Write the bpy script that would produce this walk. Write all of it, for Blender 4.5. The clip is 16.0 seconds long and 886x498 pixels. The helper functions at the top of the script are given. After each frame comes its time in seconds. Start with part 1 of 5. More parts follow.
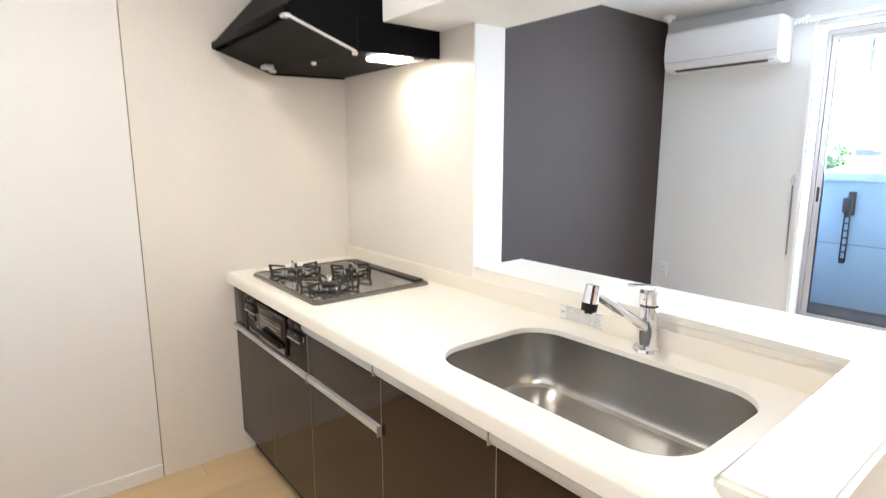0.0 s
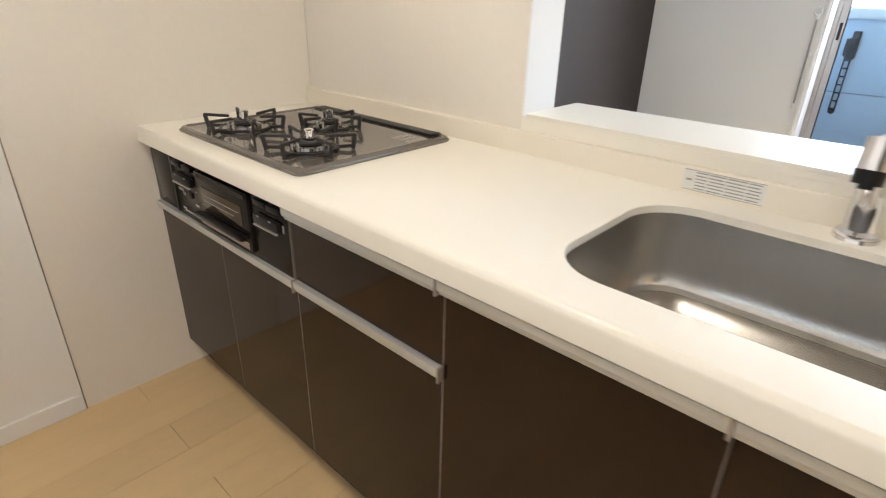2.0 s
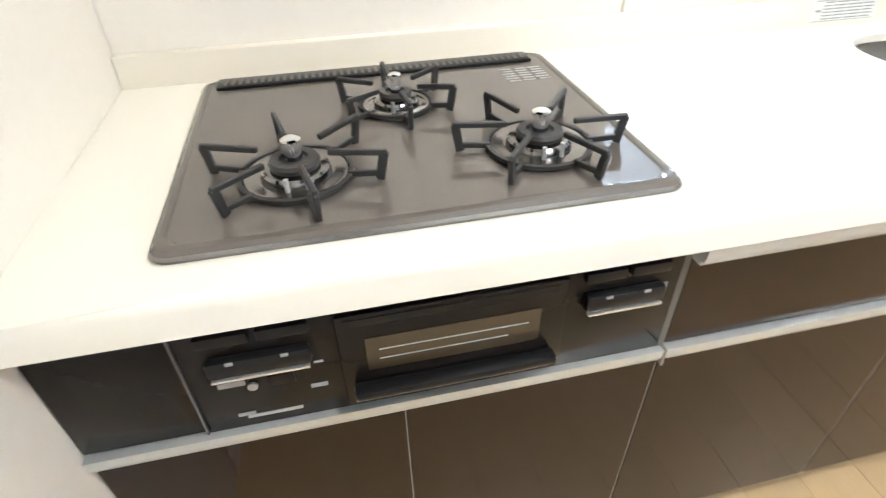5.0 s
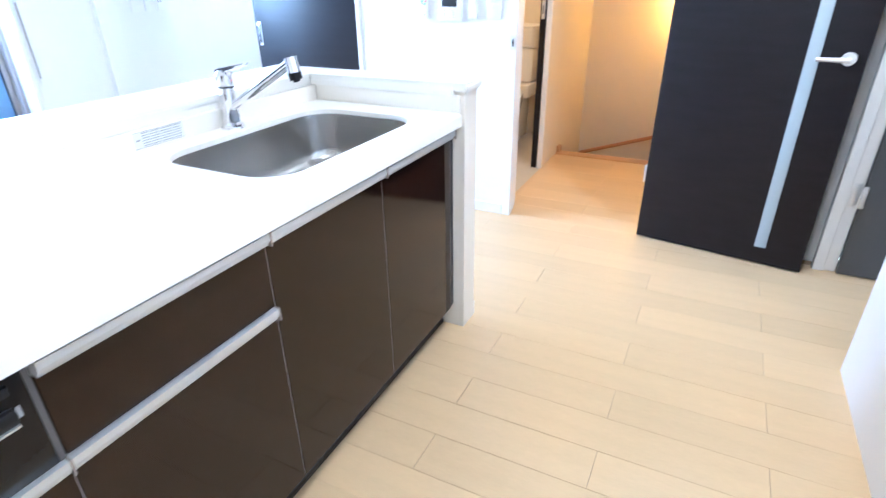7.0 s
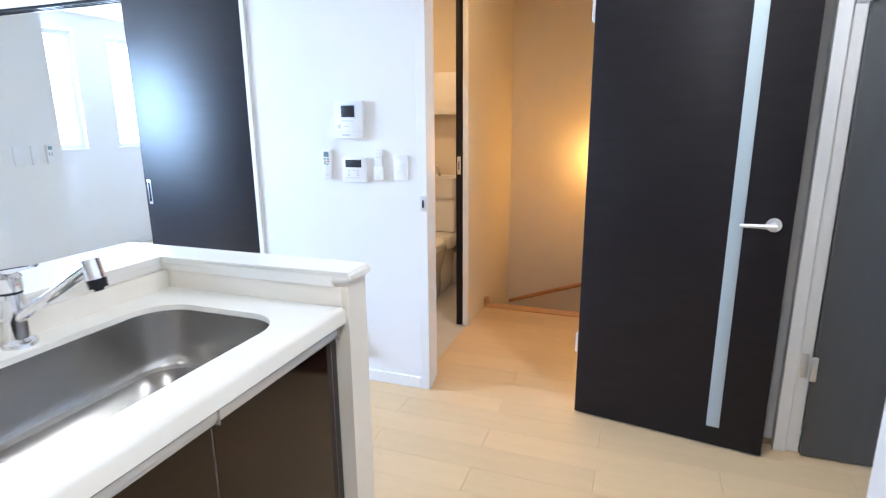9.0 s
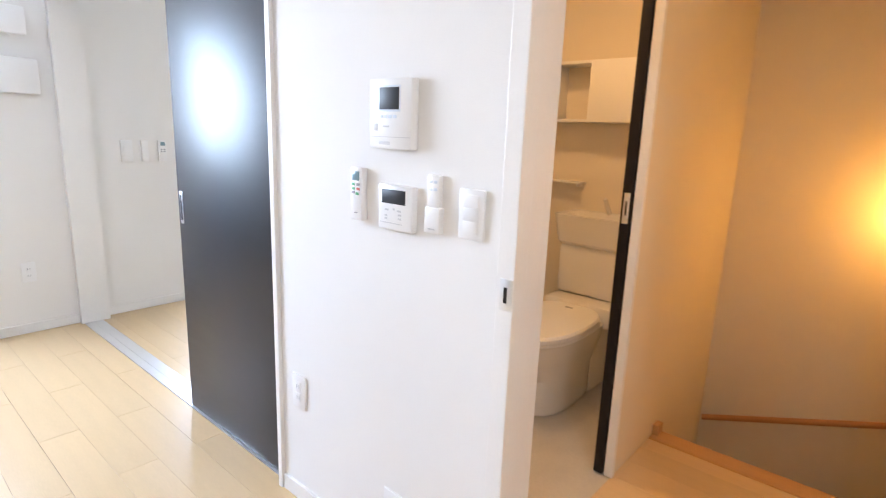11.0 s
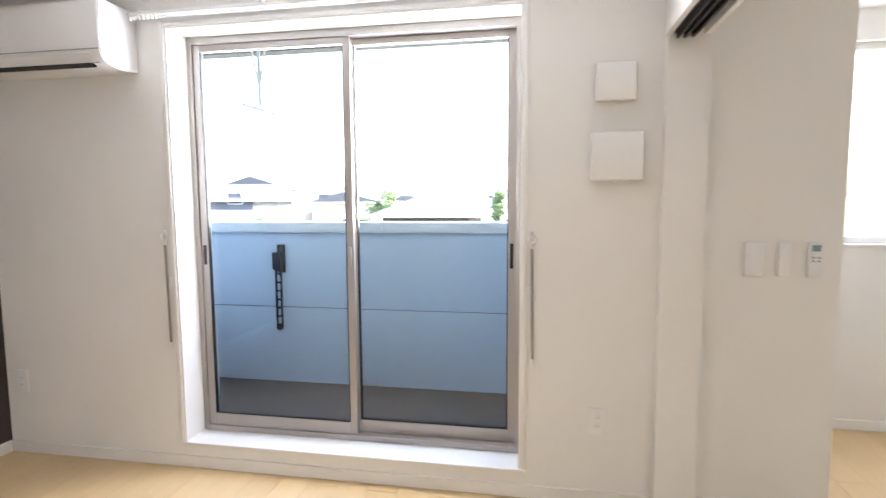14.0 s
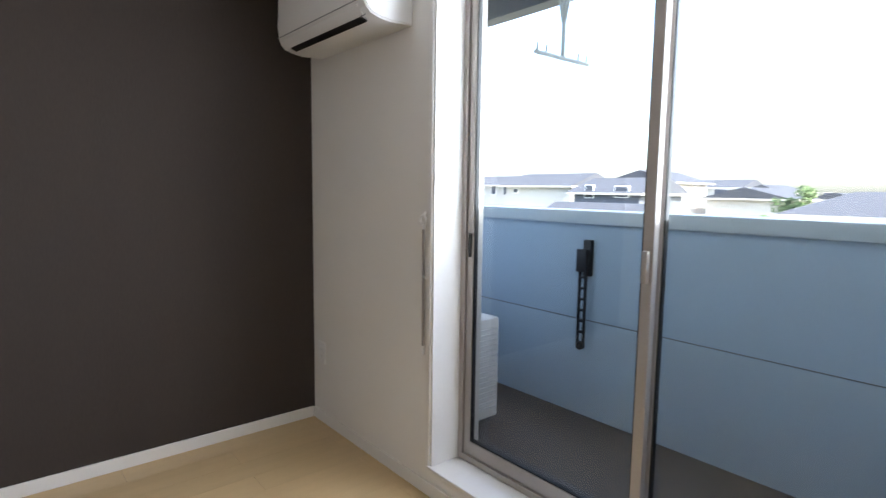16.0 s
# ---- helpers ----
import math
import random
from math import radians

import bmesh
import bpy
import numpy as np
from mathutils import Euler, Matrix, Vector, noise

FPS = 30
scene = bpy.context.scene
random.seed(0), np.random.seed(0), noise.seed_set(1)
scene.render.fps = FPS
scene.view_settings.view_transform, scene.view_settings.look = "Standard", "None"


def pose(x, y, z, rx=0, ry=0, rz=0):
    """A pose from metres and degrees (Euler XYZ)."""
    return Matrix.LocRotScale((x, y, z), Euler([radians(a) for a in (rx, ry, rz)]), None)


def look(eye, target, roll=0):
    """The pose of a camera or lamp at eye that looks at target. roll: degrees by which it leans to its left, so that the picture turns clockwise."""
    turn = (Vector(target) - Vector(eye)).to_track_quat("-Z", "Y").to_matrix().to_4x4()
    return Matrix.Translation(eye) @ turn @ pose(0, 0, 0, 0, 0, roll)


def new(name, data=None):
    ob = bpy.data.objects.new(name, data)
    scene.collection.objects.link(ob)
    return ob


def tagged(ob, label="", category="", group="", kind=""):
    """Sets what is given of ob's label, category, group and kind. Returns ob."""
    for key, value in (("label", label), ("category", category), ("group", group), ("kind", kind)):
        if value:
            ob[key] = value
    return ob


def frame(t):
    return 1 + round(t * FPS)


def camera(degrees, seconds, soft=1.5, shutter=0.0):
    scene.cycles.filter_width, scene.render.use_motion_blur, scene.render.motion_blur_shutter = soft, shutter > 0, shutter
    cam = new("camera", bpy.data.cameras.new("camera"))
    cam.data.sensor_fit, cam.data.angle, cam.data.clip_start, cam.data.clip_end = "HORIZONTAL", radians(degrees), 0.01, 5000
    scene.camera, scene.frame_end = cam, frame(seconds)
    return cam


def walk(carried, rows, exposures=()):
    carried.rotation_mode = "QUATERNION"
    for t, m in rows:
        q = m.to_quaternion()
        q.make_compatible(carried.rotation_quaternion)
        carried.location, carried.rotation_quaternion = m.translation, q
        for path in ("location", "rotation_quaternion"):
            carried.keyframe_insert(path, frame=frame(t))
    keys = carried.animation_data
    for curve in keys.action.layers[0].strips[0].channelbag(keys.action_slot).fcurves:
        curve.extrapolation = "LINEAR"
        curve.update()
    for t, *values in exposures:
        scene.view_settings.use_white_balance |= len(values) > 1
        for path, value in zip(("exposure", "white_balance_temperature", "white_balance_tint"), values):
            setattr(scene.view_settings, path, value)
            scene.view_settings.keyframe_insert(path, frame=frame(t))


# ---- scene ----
cam = camera(78.6, 16.0, soft=1.2, shutter=0.3)
PATH = [
    (0, (0.569, 0.467, 1.36), (1.8, 2.004, 1.01), -0.1),
    (0.5, (0.681, 0.606, 1.298), (1.927, 2.067, 0.741), 0.7),
    (0.7, (0.718, 0.633, 1.275), (1.971, 2.064, 0.656), 0.5),
    (1, (0.742, 0.693, 1.262), (2.026, 2.057, 0.561), 1.2),
    (1.5, (0.75, 0.844, 1.229), (2.055, 2.138, 0.44), 1.2),
    (2, (0.724, 1.134, 1.209), (2.063, 2.356, 0.364), 1.4),
    (2.5, (0.771, 1.473, 1.178), (2.168, 2.587, 0.278), 1.2),
    (3, (0.72, 1.794, 1.172), (2.189, 2.718, 0.177), -0.3),
    (3.2, (0.756, 1.919, 1.16), (2.231, 2.824, 0.158), -1.6),
    (5.3, (0.86, 2.525, 1.196), (2.343, 1.975, -0.028), -0.7),
    (5.5, (0.824, 2.494, 1.197), (2.259, 1.81, -0.017), -0.7),
    (6, (0.728, 2.474, 1.201), (1.93, 1.38, 0.036), -0.4),
    (6.5, (0.581, 2.425, 1.221), (1.572, 1.037, 0.176), -0.8),
    (7.2, (0.529, 2.371, 1.269), (1.261, 0.708, 0.433), -0.8),
    (8.2, (0.553, 2.287, 1.327), (1.162, 0.46, 0.789), -1.1),
    (10.3, (0.651, 1.008, 1.295), (1.654, -0.673, 0.887), 1.0),
    (10.5, (0.699, 0.872, 1.287), (1.787, -0.754, 0.873), 1.2),
    (11, (0.857, 0.563, 1.296), (2.138, -0.914, 0.874), 2.1),
    (11.5, (1.02, 0.283, 1.297), (2.483, -1.006, 0.852), 2.1),
    (11.7, (1.115, 0.209, 1.283), (2.652, -0.994, 0.844), 2.5),
    (12, (1.276, 0.125, 1.285), (2.924, -0.914, 0.835), 2.2),
    (12.2, (1.373, 0.063, 1.28), (3.093, -0.864, 0.856), 2.9),
    (12.5, (1.529, 0.009, 1.302), (3.328, -0.741, 0.856), 0.6),
    (13, (1.806, 0.03, 1.311), (3.733, -0.349, 0.932), 1.2),
    (13.5, (2.128, 0.055, 1.329), (4.107, 0.065, 1.042), 0.8),
    (14.3, (2.589, 0.089, 1.383), (4.509, 0.626, 1.229), -0.7),
    (14.5, (2.676, 0.131, 1.396), (4.564, 0.775, 1.249), -0.7),
    (15.2, (3.056, 0.097, 1.377), (4.747, 1.157, 1.246), 0.5),
    (15.5, (3.182, 0.098, 1.368), (4.746, 1.328, 1.205), 0.5),
    (16, (3.436, 0.144, 1.294), (4.717, 1.665, 1.079), 0.8),
]
EXPOSURES = [(0.0, 4.83, 5800, 10), (1.5, 4.53, 6000, 10), (3.0, 4.33, 6500, 11), (5.3, 5.43, 5200, 6), (6.0, 5.48, 4850, 9), (7.0, 5.35, 4550, 9), (8.2, 4.97, 4850, 9), (10.3, 4.59, 5250, 12),
             (11.0, 4.64, 5800, 14), (12.0, 4.49, 5500, 12), (12.7, 4.44, 5400, 11), (13.5, 4.25, 6200, 14), (14.0, 4.22, 6800, 16), (14.5, 3.75, 6800, 19), (15.0, 3.25, 6400, 14), (15.5, 3.00, 6200, 10), (16.0, 3.30, 6700, 13)]
walk(cam, [(t, look(eye, target, roll)) for t, eye, target, roll in PATH], EXPOSURES)

# ---- world, sun, lights ----
world = bpy.data.worlds.new("sky")
scene.world = world
world.use_nodes = True
_n = world.node_tree.nodes
_bg = _n["Background"]
_sky = _n.new("ShaderNodeTexSky")
_sky.sky_type = "NISHITA"
_sky.sun_disc = False
_sky.sun_elevation = radians(41)
_sky.sun_rotation = radians(187)
_sky.altitude = 50
_sky.air_density, _sky.dust_density = 1.0, 3.5
_bg.inputs[1].default_value = 0.15
world.node_tree.links.new(_sky.outputs[0], _bg.inputs[0])


def lamp(name, kind, place, energy, color, size=0.1, target=None, label="", spread=None):
    data = bpy.data.lights.new(name, kind)
    data.energy, data.color = energy, color
    if kind == "AREA":
        data.shape, data.size = "DISK", size
        if spread:
            data.spread = radians(spread)
    elif kind == "POINT":
        data.shadow_soft_size = size
    ob = new(name, data)
    ob.matrix_world = look(place, target or (place[0], place[1], place[2] - 1))
    return ob


sun = bpy.data.lights.new("sun", "SUN")
sun.energy, sun.angle, sun.color = 2.2, radians(0.5), (1.0, 0.95, 0.88)
sun_ob = new("sun", sun)
sun_ob.matrix_world = look((-5, -40, 35), (0, 0, 0))

def window_lamp(name, place, width, height, energy):
    data = bpy.data.lights.new(name, "AREA")
    data.energy, data.color, data.shape, data.size, data.size_y = energy, (0.86, 0.91, 1.0), "RECTANGLE", width, height
    ob = new(name, data)
    ob.matrix_world = look(place, (place[0] - 1, place[1], place[2]))


window_lamp("window_daylight", (5.075, 0.99, 1.66), 1.56, 0.90, 5.2)
window_lamp("bedroom_daylight", (5.88, -1.81, 1.64), 0.5, 1.0, 0.9)
window_lamp("bedroom_daylight_two", (5.88, -2.74, 1.64), 0.4, 1.0, 0.75)
WARM, CREAM = (1.0, 0.42, 0.035), (1.0, 0.89, 0.74)
lamp("kitchen_downlight_lamp", "AREA", (0.62, 1.75, 2.345), 0.66, CREAM, 0.10)
# Fill with no seen source, added to brighten the recess and door jambs.
lamp("recess_downlight_lamp", "AREA", (0.35, 0.15, 2.345), 0.55, CREAM, 0.10)
lamp("hood_lamp_light", "AREA", (1.71, 2.225, 1.690), 0.04, (1.0, 0.82, 0.6), 0.08)
lamp("stair_lamp_light", "POINT", (0.855, -2.36, 1.03), 0.23, WARM, 0.06)
lamp("toilet_downlight_lamp", "AREA", (2.0, -1.2, 2.33), 0.42, (1.0, 0.54, 0.18), 0.10)
# Warm fill with no seen source, added to turn the hall amber.
lamp("hall_downlight_lamp", "AREA", (1.15, -1.1, 2.345), 0.13, (1.0, 0.52, 0.13), 0.10)


# ---- materials ----
def mat(name, color, rough=0.5, metal=0.0, vary=0.06, scale=6.0, grain=120.0, bump=0.02, stretch=(1, 1, 1), random_tint=0.0,
        coat=0.0, spec=0.5, emit=None, rough_vary=0.08):
    m = bpy.data.materials.new(name)
    m.use_nodes = True
    nt = m.node_tree
    p = nt.nodes["Principled BSDF"]
    p.inputs["Metallic"].default_value = metal
    p.inputs["Coat Weight"].default_value = coat
    p.inputs["Specular IOR Level"].default_value = spec
    tc = nt.nodes.new("ShaderNodeTexCoord")
    mp = nt.nodes.new("ShaderNodeMapping")
    mp.inputs["Scale"].default_value = stretch
    nt.links.new(tc.outputs["Object"], mp.inputs[0])
    big, fine = nt.nodes.new("ShaderNodeTexNoise"), nt.nodes.new("ShaderNodeTexNoise")
    big.inputs["Scale"].default_value, fine.inputs["Scale"].default_value = scale, grain
    big.inputs["Detail"].default_value = 4
    fine.inputs["Detail"].default_value = 3
    nt.links.new(mp.outputs[0], big.inputs[0])
    nt.links.new(mp.outputs[0], fine.inputs[0])
    add = nt.nodes.new("ShaderNodeMath")
    add.operation = "ADD"
    nt.links.new(big.outputs[0], add.inputs[0])
    nt.links.new(fine.outputs[0], add.inputs[1])
    last = add
    if random_tint:
        info = nt.nodes.new("ShaderNodeObjectInfo")
        mul = nt.nodes.new("ShaderNodeMath")
        mul.operation = "MULTIPLY_ADD"
        mul.inputs[1].default_value = random_tint
        nt.links.new(info.outputs["Random"], mul.inputs[0])
        nt.links.new(add.outputs[0], mul.inputs[2])
        last = mul
    rng = nt.nodes.new("ShaderNodeMapRange")
    rng.inputs["From Min"].default_value = 0.6
    rng.inputs["From Max"].default_value = 1.4 + random_tint
    nt.links.new(last.outputs[0], rng.inputs[0])
    mix = nt.nodes.new("ShaderNodeMix")
    mix.data_type = "RGBA"
    mix.inputs[6].default_value = (*[c * (1 - vary) for c in color], 1)
    mix.inputs[7].default_value = (*[min(1, c * (1 + vary)) for c in color], 1)
    nt.links.new(rng.outputs[0], mix.inputs[0])
    nt.links.new(mix.outputs[2], p.inputs["Base Color"])
    r2 = nt.nodes.new("ShaderNodeMapRange")
    r2.inputs["To Min"].default_value = max(0.02, rough * (1 - rough_vary))
    r2.inputs["To Max"].default_value = min(1, rough * (1 + rough_vary))
    nt.links.new(big.outputs[0], r2.inputs[0])
    nt.links.new(r2.outputs[0], p.inputs["Roughness"])
    if bump:
        b = nt.nodes.new("ShaderNodeBump")
        b.inputs["Strength"].default_value = bump
        b.inputs["Distance"].default_value = 0.004
        nt.links.new(fine.outputs[0], b.inputs["Height"])
        nt.links.new(b.outputs[0], p.inputs["Normal"])
    if emit:
        p.inputs["Emission Color"].default_value = (*emit[:3], 1)
        p.inputs["Emission Strength"].default_value = emit[3]
    return m


def glass(name, tint=(1, 1, 1), rough=0.0):
    m = bpy.data.materials.new(name)
    m.use_nodes = True
    nt = m.node_tree
    out = nt.nodes["Material Output"]
    tr, gl, mx, fr = (nt.nodes.new(k) for k in ("ShaderNodeBsdfTransparent", "ShaderNodeBsdfGlossy", "ShaderNodeMixShader", "ShaderNodeLayerWeight"))
    pw = nt.nodes.new("ShaderNodeMath")
    pw.operation = "POWER"
    pw.inputs[1].default_value = 4
    sc = nt.nodes.new("ShaderNodeMath")
    sc.operation = "MULTIPLY_ADD"
    sc.inputs[1].default_value, sc.inputs[2].default_value = 0.5, 0.03
    nt.links.new(fr.outputs["Facing"], pw.inputs[0])
    nt.links.new(pw.outputs[0], sc.inputs[0])
    tr.inputs[0].default_value = (*tint, 1)
    gl.inputs["Roughness"].default_value = rough
    nt.links.new(sc.outputs[0], mx.inputs[0])
    nt.links.new(tr.outputs[0], mx.inputs[1])
    nt.links.new(gl.outputs[0], mx.inputs[2])
    nt.links.new(mx.outputs[0], out.inputs[0])
    return m


M_WALL = mat("white_wallpaper", (0.80, 0.79, 0.77), 0.75, vary=0.02, grain=420, bump=0.09, scale=3)
M_CEIL = mat("ceiling_paper", (0.78, 0.77, 0.75), 0.8, vary=0.02, grain=200, bump=0.2)
M_DARKWALL = mat("dark_brown_wallpaper", (0.048, 0.038, 0.034), 0.75, vary=0.12, scale=5, grain=240, bump=0.35, stretch=(1, 1, 0.15), spec=0.35)
M_PANEL = mat("kitchen_panel", (0.80, 0.76, 0.70), 0.16, vary=0.02, bump=0.004, grain=60)
M_TRIM = mat("white_trim", (0.80, 0.79, 0.77), 0.4, vary=0.02, bump=0.01)
M_BASE = mat("sub_floor", (0.36, 0.245, 0.14), 0.8)
M_BOARD = mat("maple_board", (0.63, 0.46, 0.255), 0.33, vary=0.10, scale=2.2, grain=30, bump=0.03, stretch=(1, 9, 9), random_tint=0.6, coat=0.0)
M_BOARD2 = mat("maple_nosing", (0.50, 0.29, 0.13), 0.35, vary=0.1, scale=3, grain=40, bump=0.03, stretch=(1, 8, 8))
M_COUNTER = mat("white_counter", (0.83, 0.80, 0.725), 0.36, vary=0.015, grain=300, bump=0.006)
M_UPSTAND = mat("cream_upstand", (0.80, 0.75, 0.655), 0.35, vary=0.02, grain=200, bump=0.01)
M_CAB = mat("dark_brown_gloss_door", (0.0150, 0.0062, 0.0034), 0.06, vary=0.2, scale=1.5, grain=90, bump=0.01, stretch=(1, 1, 8), spec=0.36, rough_vary=0.3)
M_CABBODY = mat("dark_carcass", (0.022, 0.018, 0.017), 0.45)
M_EDGE = mat("grey_edge_band", (0.30, 0.26, 0.23), 0.4)
M_RAILALU = mat("grey_handle_aluminium", (0.60, 0.62, 0.62), 0.30, metal=0.5, vary=0.05, grain=220, stretch=(30, 1, 30), bump=0.03)
M_STRIP = mat("dark_grey_strip", (0.10, 0.095, 0.09), 0.35)
M_ALU = mat("brushed_aluminium", (0.76, 0.76, 0.76), 0.36, metal=0.8, vary=0.05, grain=220, stretch=(30, 1, 30), bump=0.03)
M_SASH = mat("bronze_sash", (0.41, 0.38, 0.355), 0.38, metal=0.55, vary=0.05)
M_STEEL = mat("sink_steel", (0.50, 0.485, 0.46), 0.25, metal=1.0, vary=0.03, scale=3, grain=12, bump=0)
M_CHROME = mat("chrome", (0.78, 0.78, 0.80), 0.06, metal=1.0, vary=0.01, bump=0)
M_BLACK = mat("black_plastic", (0.008, 0.008, 0.009), 0.32, bump=0.02, spec=0.28)
M_HOOD = mat("black_hood_paint", (0.005, 0.005, 0.006), 0.5, bump=0.02, spec=0.05)
M_IRON = mat("cast_iron", (0.022, 0.021, 0.021), 0.5, bump=0.15)
M_HOB = mat("grey_glass_top", (0.125, 0.110, 0.097), 0.09, vary=0.06, grain=400, bump=0.004, coat=0.3)
M_GRILL = mat("grill_front", (0.012, 0.010, 0.009), 0.18, bump=0.01, spec=0.22)
M_GRILLGLASS = mat("grill_window", (0.060, 0.044, 0.026), 0.08, bump=0)
M_PALE = mat("pale_print", (0.34, 0.34, 0.34), 0.5, bump=0)
M_PLASTIC = mat("white_plastic", (0.80, 0.80, 0.80), 0.32, vary=0.015, bump=0.01)
M_GREYPRINT = mat("grey_print", (0.35, 0.36, 0.38), 0.5, bump=0)
M_SCREEN = mat("dark_screen", (0.030, 0.030, 0.033), 0.42, bump=0, spec=0.3)
M_LCD = mat("lcd_screen", (0.22, 0.32, 0.36), 0.15, bump=0)
M_RED = mat("red_print", (0.6, 0.15, 0.13), 0.5, bump=0)
M_GREEN = mat("green_print", (0.15, 0.45, 0.25), 0.5, bump=0)
M_LABEL = mat("label_paper", (0.74, 0.74, 0.72), 0.5, bump=0.01)
M_GREYBAR = mat("grey_bar", (0.34, 0.32, 0.30), 0.30, metal=0.7, bump=0.02)
M_SOFTPRINT = mat("soft_grey_print", (0.58, 0.58, 0.60), 0.5, bump=0)
M_BEZEL = mat("pale_blue_bezel", (0.66, 0.72, 0.80), 0.35, bump=0)
M_INK = mat("label_ink", (0.30, 0.30, 0.30), 0.6, bump=0)
M_DOOR = mat("dark_stained_door", (0.015, 0.0125, 0.0135), 0.36, vary=0.22, scale=3, grain=70, bump=0.06, stretch=(1, 10, 10), spec=0.18)
M_SLIDE = mat("dark_stained_sliding_door", (0.013, 0.012, 0.016), 0.37, vary=0.25, scale=3, grain=70, bump=0.10, stretch=(1, 10, 10), spec=0.48)
M_GREYDOOR = mat("grey_door", (0.075, 0.078, 0.082), 0.4, vary=0.1, scale=3, grain=60, stretch=(9, 9, 1))
M_FROST = mat("frosted_strip", (0.38, 0.43, 0.44), 0.5, vary=0.03)
M_CERAMIC = mat("toilet_ceramic", (0.78, 0.76, 0.72), 0.10, vary=0.01, bump=0, coat=0.4)
M_VINYL = mat("toilet_vinyl", (0.55, 0.52, 0.47), 0.35, vary=0.08, scale=8)
# White wallpaper; the warm lamplight is tinted into its base colour.
M_LAMPLITWALL = mat("lamplight_tinted_wallpaper", (0.75, 0.68, 0.56), 0.75, vary=0.02, grain=420, bump=0.09)
M_RAIL = mat("wood_rail", (0.42, 0.20, 0.08), 0.35, vary=0.1, scale=4, stretch=(1, 8, 8))
M_GLASS = glass("window_glass", (0.90, 0.95, 0.97))
M_LIT = mat("lit_diffuser", (0.9, 0.85, 0.75), 0.5, bump=0, emit=(1.0, 0.84, 0.62, 0.9))
M_LITWARM = mat("lit_warm_glass", (0.9, 0.8, 0.6), 0.5, bump=0, emit=(1.0, 0.62, 0.28, 0.9))
M_PARAPET = mat("parapet_siding", (0.29, 0.375, 0.46), 0.6, vary=0.04, scale=2, grain=7, bump=0)
# Same siding as above; the lower panel's brighter light is mixed into this colour.
M_PARALOW_LIT = mat("parapet_siding_lit", (0.31, 0.39, 0.465), 0.6, vary=0.04, scale=2, grain=7, bump=0)
M_DARKCHROME = mat("dark_polished_steel", (0.26, 0.25, 0.24), 0.16, metal=1.0, bump=0)
M_PARACAP = mat("parapet_cap", (0.42, 0.47, 0.50), 0.45, vary=0.03)
M_BALC = mat("balcony_floor", (0.045, 0.039, 0.038), 0.7, vary=0.1, grain=9, bump=0)
M_EAVE = mat("eave_board", (0.09, 0.10, 0.12), 0.6)
M_OUTUNIT = mat("outdoor_unit_paint", (0.35, 0.35, 0.34), 0.45)
M_GROUND = mat("ground_earth", (0.20, 0.19, 0.13), 0.95, vary=0.35, scale=0.08, grain=2, bump=0.1, spec=0.05)
M_ROAD = mat("asphalt", (0.055, 0.055, 0.057), 0.9, vary=0.15, scale=1)
M_HW1 = mat("house_white", (0.40, 0.385, 0.36), 0.9, vary=0.05, scale=1, grain=20)
M_HW2 = mat("house_grey", (0.10, 0.11, 0.13), 0.9, vary=0.06, scale=1, grain=20, spec=0.1)
M_HW3 = mat("house_dark", (0.050, 0.048, 0.046), 0.9, vary=0.08, scale=1, grain=12, spec=0.1)
M_HW4 = mat("house_brick_red", (0.38, 0.18, 0.14), 0.8, vary=0.08, scale=1, grain=12)
M_ROOF = mat("slate_roof", (0.058, 0.062, 0.074), 0.95, vary=0.12, scale=1.5, grain=14, bump=0.15, spec=0.08)
M_WIN = mat("far_window", (0.05, 0.06, 0.08), 0.12, bump=0)
M_LEAF = mat("leaves", (0.07, 0.115, 0.035), 0.7, vary=0.45, scale=2, grain=9, bump=0)
M_BARK = mat("bark", (0.11, 0.08, 0.06), 0.9, vary=0.2)
M_NET = mat("green_net", (0.10, 0.33, 0.27), 0.7, vary=0.15, scale=1)


# ---- mesh helpers ----
def box(bm, x0, x1, y0, y1, z0, z1, bev=0.0, seg=2):
    m = Matrix.LocRotScale(((x0 + x1) / 2, (y0 + y1) / 2, (z0 + z1) / 2), None, (abs(x1 - x0), abs(y1 - y0), abs(z1 - z0)))
    vs = bmesh.ops.create_cube(bm, size=1, matrix=m)["verts"]
    if bev:
        es = list({e for v in vs for e in v.link_edges})
        bmesh.ops.bevel(bm, geom=es, offset=bev, segments=seg, affect="EDGES", profile=0.5)
    return vs


def cyl(bm, a, b, r0, r1=None, seg=20):
    a, b = Vector(a), Vector(b)
    d = b - a
    m = Matrix.Translation((a + b) / 2) @ d.to_track_quat("Z", "Y").to_matrix().to_4x4()
    return bmesh.ops.create_cone(bm, cap_ends=True, segments=seg, radius1=r0, radius2=r0 if r1 is None else r1, depth=d.length, matrix=m)["verts"]


def bar(bm, a, b, w, h):
    """A square bar from a to b, w wide and h high."""
    a, b = Vector(a), Vector(b)
    d = b - a
    m = Matrix.Translation((a + b) / 2) @ d.to_track_quat("X", "Z").to_matrix().to_4x4() @ Matrix.Diagonal((d.length, w, h, 1))
    return bmesh.ops.create_cube(bm, size=1, matrix=m)["verts"]


def rrect(x0, x1, y0, y1, r, k=6):
    pts = []
    for cx, cy, a0 in ((x1 - r, y1 - r, 0), (x0 + r, y1 - r, 90), (x0 + r, y0 + r, 180), (x1 - r, y0 + r, 270)):
        for i in range(k + 1):
            a = radians(a0 + 90 * i / k)
            pts.append((cx + r * math.cos(a), cy + r * math.sin(a)))
    return pts


